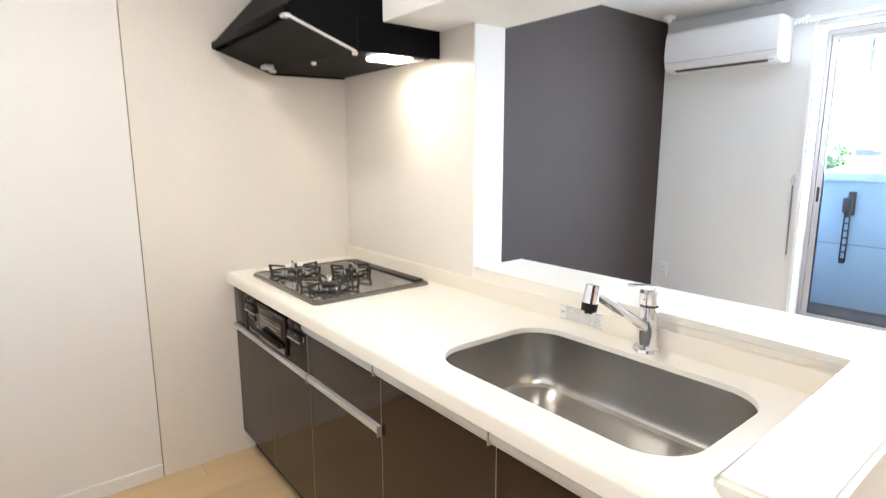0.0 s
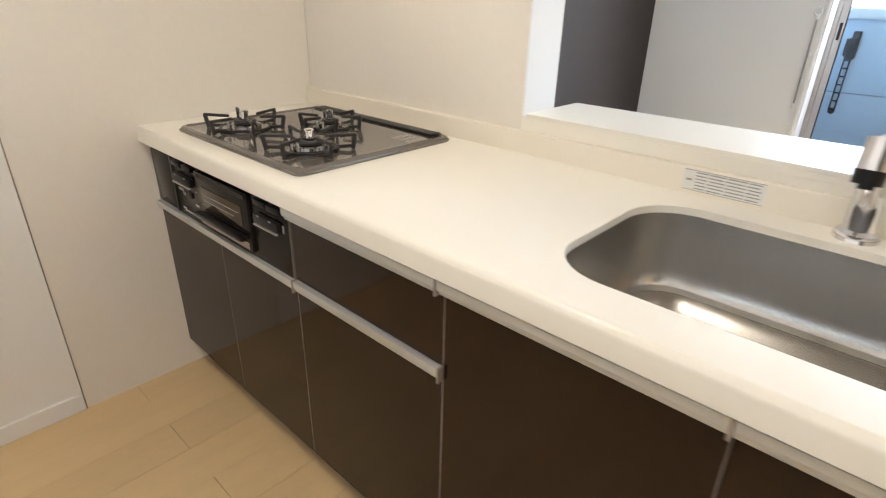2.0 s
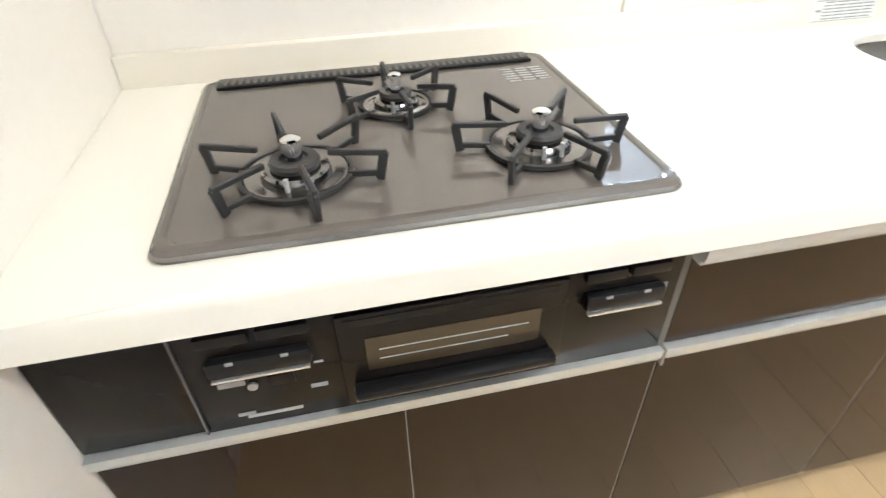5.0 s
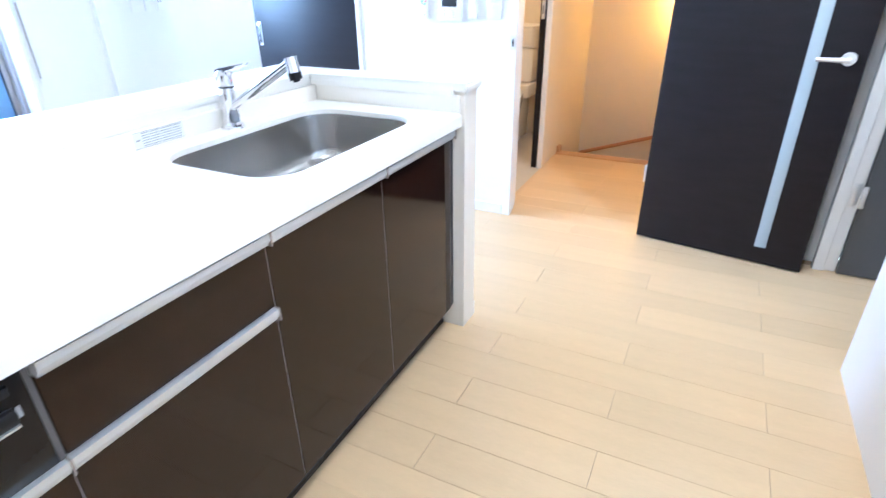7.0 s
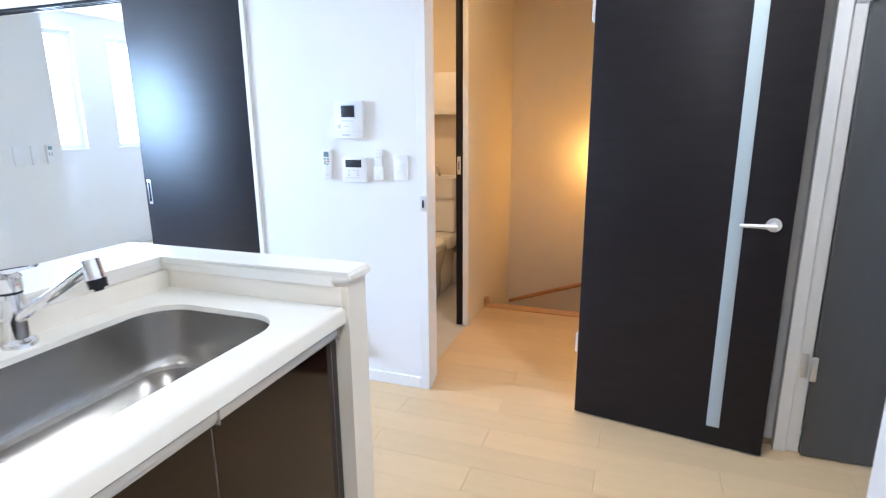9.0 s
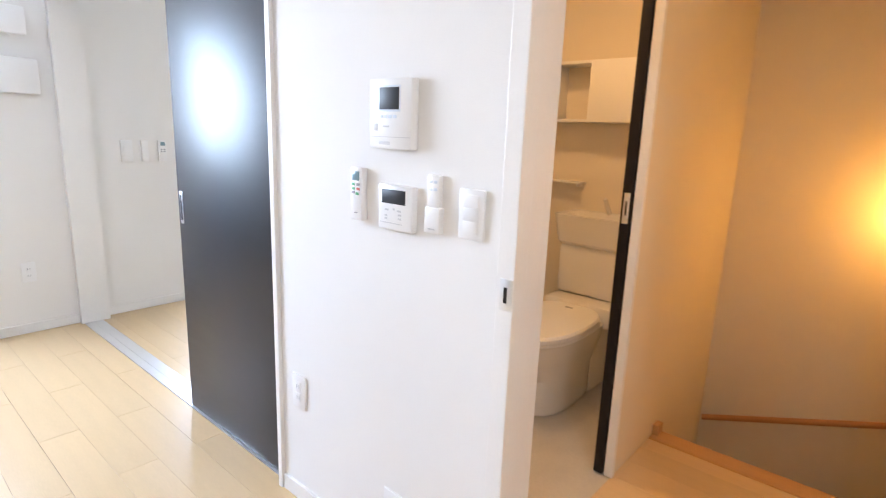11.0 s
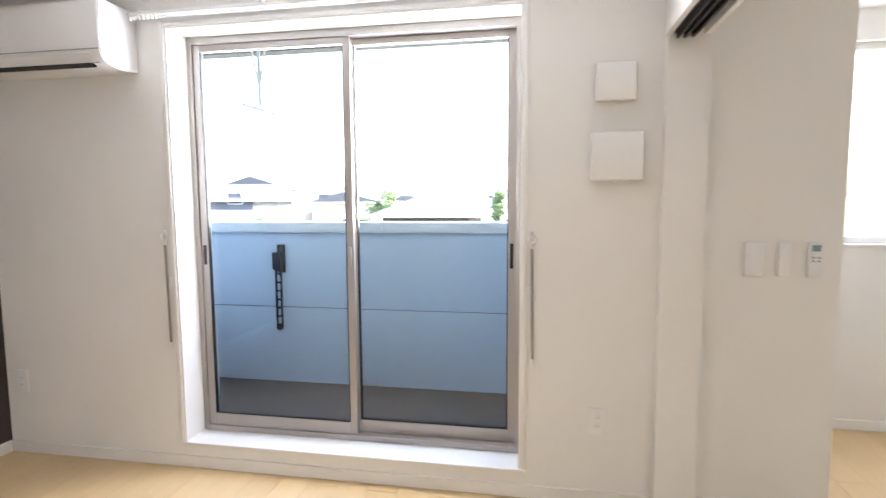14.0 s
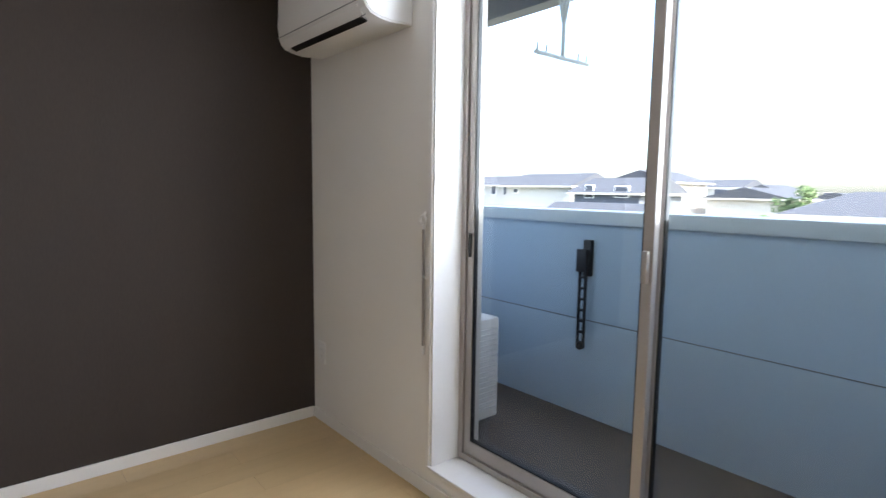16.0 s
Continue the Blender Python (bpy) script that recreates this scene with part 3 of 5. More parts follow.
def burner(cx, cy, s, rot):
    z = 0.8625
    def ring(r, zz):
        return [(cx + r * s * math.cos(radians(a)), cy + r * s * math.sin(radians(a)), z + zz) for a in range(0, 360, 12)]
    bm = bmesh.new()
    loft(bm, [ring(0.066, 0), ring(0.0655, 0.004), ring(0.062, 0.006), ring(0.056, 0.0045), ring(0.048, 0.006), ring(0.044, 0.005)])
    b = part("burner", bm, M_DARKCHROME, hob, "gas burner with chrome drip ring")
    bm = bmesh.new()
    loft(bm, [ring(0.043, 0.004), ring(0.041, 0.012), ring(0.038, 0.015), ring(0.031, 0.016)])
    part("burner_body", bm, M_DARKCHROME, b)
    bm = bmesh.new()
    loft(bm, [ring(0.029, 0.014), ring(0.031, 0.022), ring(0.028, 0.026), ring(0.018, 0.026), ring(0.016, 0.022)])
    part("burner_cap", bm, M_IRON, b, "black burner cap")
    bm = bmesh.new()
    loft(bm, [ring(0.0105, 0.02), ring(0.0105, 0.044), ring(0.012, 0.0445), ring(0.012, 0.049), ring(0.009, 0.051)])
    part("sensor", bm, M_CHROME, b, "chrome temperature sensor")
    bm = bmesh.new()
    cyl(bm, (cx - 0.045 * s, cy + 0.01, z), (cx - 0.045 * s, cy + 0.01, z + 0.022), 0.003, seg=8)
    cyl(bm, (cx - 0.043 * s, cy - 0.014, z), (cx - 0.043 * s, cy - 0.014, z + 0.024), 0.003, seg=8)
    part("igniter", bm, M_PALE, b)
    bm = bmesh.new()
    loft(bm, [ring(0.070, 0.003), ring(0.070, 0.008), ring(0.064, 0.008), ring(0.064, 0.003)], False, False)
    g = part("trivet", bm, M_IRON, hob, "black cast-iron pan support")
    for k in range(6):
        a = radians(rot + 60 * k)
        u = Vector((math.cos(a), math.sin(a), 0))
        c = Vector((cx, cy, z))
        up = Vector((0, 0, 1))
        bm = bmesh.new()
        bar(bm, c + u * 0.064 * s + up * 0.006, c + u * 0.104 * s + up * 0.009, 0.006, 0.008)
        bar(bm, c + u * 0.103 * s + up * 0.0005, c + u * 0.110 * s + up * 0.037, 0.0065, 0.011)
        bar(bm, c + u * 0.113 * s + up * 0.0365, c + u * 0.043 * s + up * 0.034, 0.0065, 0.0075)
        bmesh.ops.bevel(bm, geom=bm.edges[:], offset=0.0012, segments=1, affect="EDGES")
        part("arm", bm, M_IRON, g, smooth=False)


burner(1.462, 2.565, 1.0, 12)
burner(1.462, 2.255, 1.0, 22)
burner(1.640, 2.415, 0.80, 5)

# grill and control front of the hob
gf = thing("grill_front", (1.30, 2.42, 0.62), "black built-in fish grill and control front of the hob", "grill")
part("panel", B((XF - 0.002, XF + 0.03, 2.118, 2.714, 0.618, 0.803), bev=0.002), M_GRILL, gf)
gd = part("grill_door", B((XF - 0.012, XF - 0.003, 2.272, 2.545, 0.632, 0.782), bev=0.003), M_GRILL, gf)
part("grill_window", B((XF - 0.0135, XF - 0.0125, 2.305, 2.515, 0.692, 0.745), bev=0.0003), M_GRILLGLASS, gd, "brownish glass window")
part("grill_handle", B((XF - 0.034, XF - 0.013, 2.285, 2.535, 0.662, 0.676), bev=0.005), M_BLACK, gd, "black grip bar")
part("top_slot", B((XF - 0.0132, XF - 0.012, 2.285, 2.535, 0.766, 0.776)), M_BLACK, gd, smooth=False)
part("window_line", B((XF - 0.0142, XF - 0.0136, 2.32, 2.50, 0.7245, 0.7262)), M_PALE, gd, smooth=False)
part("window_line", B((XF - 0.0142, XF - 0.0136, 2.345, 2.50, 0.7095, 0.7110)), M_PALE, gd, smooth=False)
part("lower_trim", B((XF - 0.0135, XF - 0.0121, 2.285, 2.535, 0.638, 0.656)), M_EDGE, gd, smooth=False)
for y0, y1 in ((2.572, 2.69), (2.140, 2.25)):
    ym = (y0 + y1) / 2
    for a, b in ((y0, ym - 0.004), (ym + 0.004, y1)):
        part("button", B((XF - 0.010, XF - 0.001, a, b, 0.766, 0.781), bev=0.002), M_BLACK, gf, "black ignition button")
    k = part("control_flap", B((XF - 0.016, XF - 0.001, y0 + 0.002, y1 - 0.002, 0.722, 0.748), bev=0.006), M_BLACK, gf, "black sliding flame control")
    part("flap_edge", B((XF - 0.0175, XF - 0.012, y0 + 0.006, y1 - 0.006, 0.7195, 0.7225)), M_ALU, k, smooth=False)
    for a in (y0 + 0.03, y1 - 0.03):
        part("pointer", B((XF - 0.0172, XF - 0.0155, a - 0.004, a + 0.004, 0.744, 0.748)), M_PALE, k, smooth=False)
part("display", B((XF - 0.004, XF - 0.0015, 2.60, 2.63, 0.685, 0.702), bev=0.0005), M_BLACK, gf)
for a, b, c, d in ((2.655, 2.685, 0.694, 0.702), (2.565, 2.585, 0.668, 0.674), (2.60, 2.665, 0.634, 0.639), (2.565, 2.575, 0.71, 0.713), (2.134, 2.14, 0.724, 0.742)):
    part("printed_mark", B((XF - 0.0032, XF - 0.0018, a, b, c, d)), M_PALE, gf, smooth=False)

part("edge_strip", B((XF - 0.004, XF + 0.03, 2.7145, 2.7170, 0.618, 0.803)), M_STRIP, gf, "thin pale edge", smooth=False)
part("edge_strip", B((XF - 0.001, XF + 0.03, 2.1085, 2.1175, 0.618, 0.803)), M_STRIP, gf, "thin pale edge", smooth=False)
part("brand_bar", B((XF - 0.0032, XF - 0.0018, 2.655, 2.675, 0.640, 0.645)), M_PALE, gf, smooth=False)
part("knob", C((XF - 0.002, 2.648, 0.690), (XF - 0.005, 2.648, 0.690), 0.006, seg=16), M_PALE, gf)

# extractor hood
hood = thing("range_hood", (1.58, 2.49, 1.70), "black slanted kitchen extractor hood with a lit lamp", "range hood")
def slab(x0, x1, z0, z1, x2, x3, z2, z3, y0, y1):
    bm = bmesh.new()
    loft(bm, [[(x0, y, z0), (x1, y, z1), (x3, y, z3), (x2, y, z2)] for y in (y0, y1)])
    return bm
part("canopy", slab(1.285, 1.878, 1.80, 1.804, 1.66, 1.878, 2.22, 2.22, 2.119, 2.855), M_HOOD, hood, smooth=False)
part("duct_cover", B((1.66, 1.878, 2.119, 2.855, 2.221, H - 0.002)), M_HOOD, hood, smooth=False)
for y0, y1 in ((2.119, 2.128), (2.846, 2.855)):
    bm = bmesh.new()
    loft(bm, [[(1.287, y, 1.776), (1.530, y, 1.694), (1.878, y, 1.703), (1.878, y, 1.803), (1.287, y, 1.799)] for y in (y0, y1)])
    part("side_skirt", bm, M_HOOD, hood, smooth=False)
part("side_seam", B((1.5285, 1.5305, 2.1178, 2.1192, 1.696, 1.80)), M_BLACK, hood, smooth=False)
part("front_lip", B((1.279, 1.290, 2.118, 2.856, 1.776, 1.803), bev=0.002), M_HOOD, hood, "slim black front lip")
part("lip_corner", B((1.277, 1.300, 2.116, 2.150, 1.768, 1.778), bev=0.002), M_ALU, hood, "metal lip corner")
part("filter_plate", slab(1.30, 1.52, 1.768, 1.702, 1.30, 1.52, 1.774, 1.708, 2.13, 2.845), M_HOOD, hood, "black oil catching plate", smooth=False)
part("back_plate", slab(1.525, 1.876, 1.703, 1.710, 1.525, 1.876, 1.709, 1.716, 2.129, 2.845), M_HOOD, hood, smooth=False)
part("lamp_cover", B((1.655, 1.79, 2.170, 2.275, 1.694, 1.706), bev=0.002), M_LIT, hood, "lit white lamp cover")
part("lamp_frame", B((1.795, 1.85, 2.172, 2.273, 1.700, 1.707), bev=0.001), M_ALU, hood)
part("latch", B((1.44, 1.475, 2.70, 2.76, 1.700, 1.716), (1.475, 1.50, 2.74, 2.76, 1.690, 1.703), bev=0.002), M_ALU, hood, "small metal latch")
part("clip", B((1.53, 1.545, 2.46, 2.475, 1.692, 1.704), bev=0.001), M_ALU, hood, "small metal clip")
part("clip", B((1.525, 1.54, 2.135, 2.15, 1.684, 1.697), bev=0.001), M_ALU, hood, "small metal clip")
part("brace_bar", slab(1.29, 1.525, 1.771, 1.690, 1.29, 1.525, 1.777, 1.696, 2.1165, 2.1285), M_ALU, hood, "thin metal brace", smooth=False)

# The recess and hall fittings are unseen, added to match their fill lamps.
for n, x, y in (("ceiling_downlight", 0.62, 1.75), ("ceiling_downlight", 0.35, 0.15), ("ceiling_downlight", 2.0, -1.2), ("ceiling_downlight", 1.15, -1.1)):
    t = thing(n, (x, y, H), "small round recessed ceiling downlight out of view, switched on", "downlight", "ceiling downlights")
    bm = bmesh.new()
    loft(bm, [[(x + r * math.cos(radians(a)), y + r * math.sin(radians(a)), z) for a in range(0, 360, 15)] for r, z in ((0.062, H), (0.060, H - 0.006), (0.050, H - 0.008))])
    part("ring", bm, M_PLASTIC, t)
    part("diffuser", C((x, y, H - 0.0085), (x, y, H - 0.011), 0.048, 0.046, 24), M_LIT, t, "glowing diffuser")


# ---- doors ----
def boxed(parent, name, m, dims, material, label="", bev=0.0, smooth=True):
    bm = B(dims, bev=bev)
    bm.transform(m)
    return part(name, bm, material, parent, label, smooth)


# hall door, swung fully open against the wall
hinge, tip = Vector((0.772, -0.425, 0)), Vector((0.029, -0.305, 0))
ang = math.degrees(math.atan2(tip.y - hinge.y, tip.x - hinge.x))
DM = pose(hinge.x, hinge.y, 0, 0, 0, ang)
hd = thing("door_hall", hinge, "dark stained wooden door with a frosted strip, standing open", "door", kind="structure")
boxed(hd, "leaf", DM, (0.0, 0.753, 0.0, 0.034, 0.008, 2.02), M_DOOR, bev=0.002)
boxed(hd, "glass_strip", DM, (0.548, 0.596, -0.003, 0.036, 0.09, 1.93), M_FROST, "narrow frosted glass strip", bev=0.001)
def lever(parent, s):
    bm = bmesh.new()
    y = -0.001
    cyl(bm, (0.693, y, 0.945), (0.693, y - 0.010, 0.945), 0.026, 0.025, 28)
    cyl(bm, (0.693, y - 0.010, 0.945), (0.693, y - 0.045, 0.945), 0.010, 0.010, 16)
    vs = cyl(bm, (0.700, y - 0.045, 0.945), (0.585, y - 0.050, 0.943), 0.010, 0.007, 16)
    if s < 0:
        bm.transform(Matrix.Translation((0, 0.034, 0)) @ Matrix.Diagonal((1, -1, 1, 1)))
    bm.transform(DM)
    part("lever_handle", bm, M_ALU, parent, "satin lever handle")
lever(hd, -1)
lever(hd, 1)
boxed(hd, "latch_plate", DM, (0.7525, 0.7545, 0.006, 0.028, 0.90, 0.98), M_ALU, "steel latch plate")
for z in (0.30, 1.70):
    boxed(hd, "hinge", DM, (-0.012, 0.004, 0.002, 0.026, z, z + 0.09), M_ALU, "silver hinge", bev=0.003)

gdoor = thing("door_cupboard", (-0.12, -0.40, 0), "dark grey door, closed, with a silver hinge", "door", kind="structure")
part("leaf", B((-0.95, -0.124, -0.405, -0.372, 0.006, 2.035), bev=0.002), M_GREYDOOR, gdoor)
for z in (0.33, 1.70):
    h = part("hinge", B((-0.134, -0.112, -0.3715, -0.362, z, z + 0.10), bev=0.003), M_ALU, gdoor, "silver hinge")
    part("hinge_plate", B((-0.112, -0.084, -0.3985, -0.3955, z, z + 0.10), bev=0.001), M_ALU, h)

sl = thing("door_sliding", (2.86, -0.46, 0), "dark stained sliding door with a slim pull, half open", "door", kind="structure")
part("leaf", B((2.452, 3.25, -0.470, -0.438, 0.004, 1.993), bev=0.0015), M_SLIDE, sl)
pl = part("pull", B((3.205, 3.230, -0.4382, -0.4355, 0.87, 1.01), bev=0.001), M_ALU, sl, "recessed metal pull")
part("pull_recess", B((3.210, 3.225, -0.4358, -0.4348, 0.885, 0.995)), M_BLACK, pl, smooth=False)
td = thing("door_toilet", (1.64, -1.32, 0), "dark edge of the toilet pocket door, slid open", "door", kind="structure")
part("leaf", B((1.606, 1.642, -1.36, -1.302, 0.004, 2.03), bev=0.001), M_DOOR, td)
part("latch_plate", B((1.612, 1.634, -1.3025, -1.300, 1.0, 1.11), bev=0.0008), M_ALU, td, "steel latch plate")
part("latch_slot", B((1.620, 1.626, -1.3004, -1.2994, 1.03, 1.08)), M_BLACK, bpy.data.objects["door_toilet"].children[-1], smooth=False)
st = thing("strike_plate", (1.511, -0.40, 0.91), "square steel strike plate on the white door frame", "strike plate")
part("plate", B((1.4865, 1.519, -0.4005, -0.3975, 0.912, 0.985), bev=0.0008), M_ALU, st)
part("slot", B((1.499, 1.508, -0.3978, -0.3968, 0.930, 0.966)), M_BLACK, st, smooth=False)


# ---- devices on the south wall (face at y = -0.41) ----
YS = -0.41
def on_wall(name, x0, x1, z0, z1, d, label, category, material=M_PLASTIC, group=""):
    t = thing(name, ((x0 + x1) / 2, YS, z0), label, category, group)
    part("body", B((x0, x1, YS, YS + d, z0, z1), bev=0.004), material, t)
    return t
def bit(t, name, x0, x1, z0, z1, d, material, label="", e=0.0015):
    return part(name, B((x0, x1, YS + d - 0.0005, YS + d + e, z0, z1), bev=0.0004), material, t, label)


ic = on_wall("intercom_monitor", 1.812, 1.962, 1.250, 1.420, 0.026, "white video intercom monitor on the wall", "intercom")
bit(ic, "bezel", 1.849, 1.929, 1.341, 1.404, 0.026, M_BEZEL, "pale screen bezel", e=0.0006)
bit(ic, "screen", 1.854, 1.924, 1.346, 1.399, 0.026, M_SCREEN, "dark video screen")
for i in range(4):
    bit(ic, "button", 1.862 + i * 0.017, 1.874 + i * 0.017, 1.325, 1.333, 0.026, M_BEZEL)
bit(ic, "speaker_slots", 1.930, 1.945, 1.294, 1.312, 0.026, M_SOFTPRINT, e=0.0006)
bit(ic, "logo_bar", 1.888, 1.912, 1.303, 1.307, 0.026, M_SOFTPRINT, e=0.0006)
bit(ic, "seam", 1.815, 1.959, 1.2785, 1.280, 0.026, M_SOFTPRINT, e=0.0004)
bit(ic, "talk_button", 1.885, 1.925, 1.260, 1.268, 0.026, M_SOFTPRINT, e=0.0006)
ic.location.x -= 0.018
wc = on_wall("water_heater_control", 1.800, 1.925, 1.043, 1.160, 0.020, "white water heater remote panel with dark display", "control panel")
bit(wc, "display", 1.825, 1.910, 1.112, 1.148, 0.020, M_SCREEN, "dark display")
for x, z, w in ((1.885, 1.093, 0.014), (1.84, 1.093, 0.014), (1.838, 1.083, 0.012), (1.862, 1.096, 0.008), (1.838, 1.073, 0.012), (1.89, 1.078, 0.01), (1.89, 1.070, 0.01)):
    bit(wc, "button", x, x + w, z, z + 0.005, 0.020, M_SOFTPRINT, e=0.0006)
bit(wc, "seam", 1.835, 1.918, 1.0605, 1.063, 0.020, M_SOFTPRINT, e=0.0005)
wc.location.x -= 0.011
rc = on_wall("air_conditioner_remote", 1.986, 2.034, 1.052, 1.195, 0.022, "white air conditioner remote in a wall holder", "remote")
bit(rc, "lcd", 1.996, 2.024, 1.160, 1.185, 0.022, M_LCD, "bluish display")
for x, z, m in ((1.994, 1.146, M_GREYPRINT), (2.014, 1.146, M_GREEN), (1.994, 1.134, M_RED), (2.014, 1.134, M_GREEN), (1.998, 1.121, M_GREEN), (2.014, 1.124, M_GREYPRINT)):
    bit(rc, "button", x, x + 0.012, z, z + 0.007, 0.022, m)
bit(rc, "logo_bar", 2.003, 2.017, 1.071, 1.0735, 0.022, M_GREYPRINT, e=0.0005)
rc.location.x -= 0.007
rl = on_wall("lighting_remote", 1.706, 1.744, 1.075, 1.196, 0.016, "slim white lighting remote in its holder", "remote")
part("holder", B((1.701, 1.749, YS, YS + 0.019, 1.055, 1.118), bev=0.003), M_PLASTIC, rl)
part("holder_mark", B((1.714, 1.736, YS + 0.0185, YS + 0.0194, 1.064, 1.067)), M_SOFTPRINT, rl, smooth=False)
for i in range(2):
    for j in range(2):
        bit(rl, "button", 1.712 + j * 0.015, 1.723 + j * 0.015, 1.176 - i * 0.018, 1.183 - i * 0.018, 0.016, M_BEZEL, e=0.0007)
sw = on_wall("light_switch", 1.576, 1.650, 1.055, 1.172, 0.009, "white wide three-rocker light switch", "light switch")
part("surround", B((1.589, 1.637, YS + 0.0085, YS + 0.0094, 1.066, 1.161), bev=0.0003), M_PLASTIC, sw)
for i in range(3):
    part("rocker", B((1.591, 1.635, YS + 0.0090, YS + 0.0105, 1.068 + i * 0.0305, 1.0977 + i * 0.0305), bev=0.0006), M_PLASTIC, sw)


def outlet(center, axis, sign, group="wall outlets", two=True):
    """axis: the wall's normal."""
    t = thing("wall_outlet", center, "white wall outlet with two sockets", "outlet", group)
    cx, cy, cz = center
    def put(name, du0, du1, dz0, dz1, d0, d1, m, parent, bev):
        if axis == "x":
            b = (cx + sign * d0, cx + sign * d1, cy + du0, cy + du1, cz + dz0, cz + dz1)
        else:
            b = (cx + du0, cx + du1, cy + sign * d0, cy + sign * d1, cz + dz0, cz + dz1)
        b = (min(b[:2]), max(b[:2]), min(b[2:4]), max(b[2:4]), b[4], b[5])
        return part(name, B(b, bev=bev), m, parent)
    put("plate", -0.036, 0.036, -0.06, 0.06, 0, 0.008, M_PLASTIC, t, 0.002)
    for z in (-0.02, 0.02):
        s = put("socket", -0.014, 0.014, z - 0.015, z + 0.015, 0.0075, 0.010, M_PLASTIC, t, 0.001)
        for u in (-0.006, 0.006):
            put("slot", u - 0.0012, u + 0.0012, z - 0.006, z + 0.006, 0.0095, 0.0104, M_GREYPRINT, s, 0)
    return t


outlet((2.318, YS, 0.42), "y", 1)
outlet((4.81, -0.18, 0.379), "x", -1)
outlet((4.81, 2.795, 0.396), "x", -1)
stop = thing("door_stopper", (1.857, YS, 0.17), "small silver wall outlet cover with black edge", "outlet")
part("body", B((1.83, 1.885, YS, YS + 0.035, 0.16, 0.20), bev=0.004), M_ALU, stop)
part("cap", B((1.828, 1.887, YS, YS + 0.037, 0.20, 0.206), bev=0.001), M_BLACK, stop)
part("plate", B((1.82, 1.893, YS, YS + 0.006, 0.21, 0.27), bev=0.002), M_PLASTIC, stop)

# ---- living room: window, air conditioner, vents ----
win = thing("window_1", (4.95, 1.0, 0.13), "large bronze aluminium sliding window onto the balcony", "window", kind="structure")
part("window_sill", B((4.796, 4.955, 0.13, 1.86, 0.119, 0.133), bev=0.003), M_TRIM, win, "white sill")
bm = B((4.808, 4.955, 1.829, 1.842, 0.133, 2.172), (4.808, 4.955, 0.147, 0.160, 0.133, 2.172), (4.808, 4.955, 0.160, 1.829, 2.160, 2.172))
part("reveal_lining", bm, M_TRIM, win, "white lining", smooth=False)
part("casing", B((4.800, 4.809, 1.840, 1.862, 0.12, 2.19), (4.800, 4.809, 0.128, 0.148, 0.12, 2.19), (4.800, 4.809, 0.148, 1.840, 2.171, 2.19), bev=0.002), M_TRIM, win)
part("window_frame", B((4.955, 5.055, 1.803, 1.829, 0.134, 2.16), (4.955, 5.055, 0.160, 0.186, 0.134, 2.16), (4.955, 5.055, 0.186, 1.803, 2.124, 2.16), (4.955, 5.055, 0.186, 1.803, 0.134, 0.160)), M_SASH, win, smooth=False)
def sash(x, y0, y1):
    w = 0.036
    s = part("sash", B((x, x + 0.028, y0, y0 + w, 0.161, 2.123), (x, x + 0.028, y1 - w, y1, 0.161, 2.123), (x, x + 0.028, y0 + w, y1 - w, 0.161, 0.222), (x, x + 0.028, y0 + w, y1 - w, 2.090, 2.123), bev=0.002), M_SASH, win, smooth=False)
    g = part("pane", B((x + 0.010, x + 0.016, y0 + w - 0.003, y1 - w + 0.003, 0.219, 2.093)), M_GLASS, s, "clear glass", smooth=False)
    g.visible_shadow = False
    part("gasket", B((x + 0.004, x + 0.024, y0 + w, y0 + w + 0.005, 0.223, 2.089), (x + 0.004, x + 0.024, y1 - w - 0.005, y1 - w, 0.223, 2.089), (x + 0.004, x + 0.024, y0 + w + 0.005, y1 - w - 0.005, 0.223, 0.228)), M_BLACK, s, "black gasket", smooth=False)
    return s
s1 = sash(4.965, 0.975, 1.802)
s2 = sash(5.008, 0.187, 1.008)
part("catch", B((4.948, 4.966, 0.985, 1.005, 1.02, 1.12), bev=0.003), M_SASH, s1, "window catch")
part("pull", B((4.960, 4.967, 1.775, 1.790, 1.02, 1.12), bev=0.001), M_BLACK, s1)
part("pull", B((5.003, 5.010, 0.198, 0.214, 1.02, 1.14), bev=0.001), M_BLACK, s2)

rail_t = thing("curtain_rail", (4.78, 1.0, 2.21), "white double curtain rail above the window", "curtain rail")
part("rail", B((4.735, 4.752, 0.02, 1.97, 2.205, 2.222), bev=0.003), M_PLASTIC, rail_t)
part("rail", B((4.770, 4.787, 0.02, 1.97, 2.205, 2.222), bev=0.003), M_PLASTIC, rail_t)
for y in (0.10, 0.70, 1.30, 1.90):
    part("bracket", B((4.73, 4.81, y - 0.012, y + 0.012, 2.222, 2.236), bev=0.002), M_PLASTIC, rail_t)
for i in range(7):
    part("runner", B((4.737, 4.750, 1.955 - 0.022 * i, 1.965 - 0.022 * i, 2.188, 2.205), bev=0.002), M_PLASTIC, rail_t)


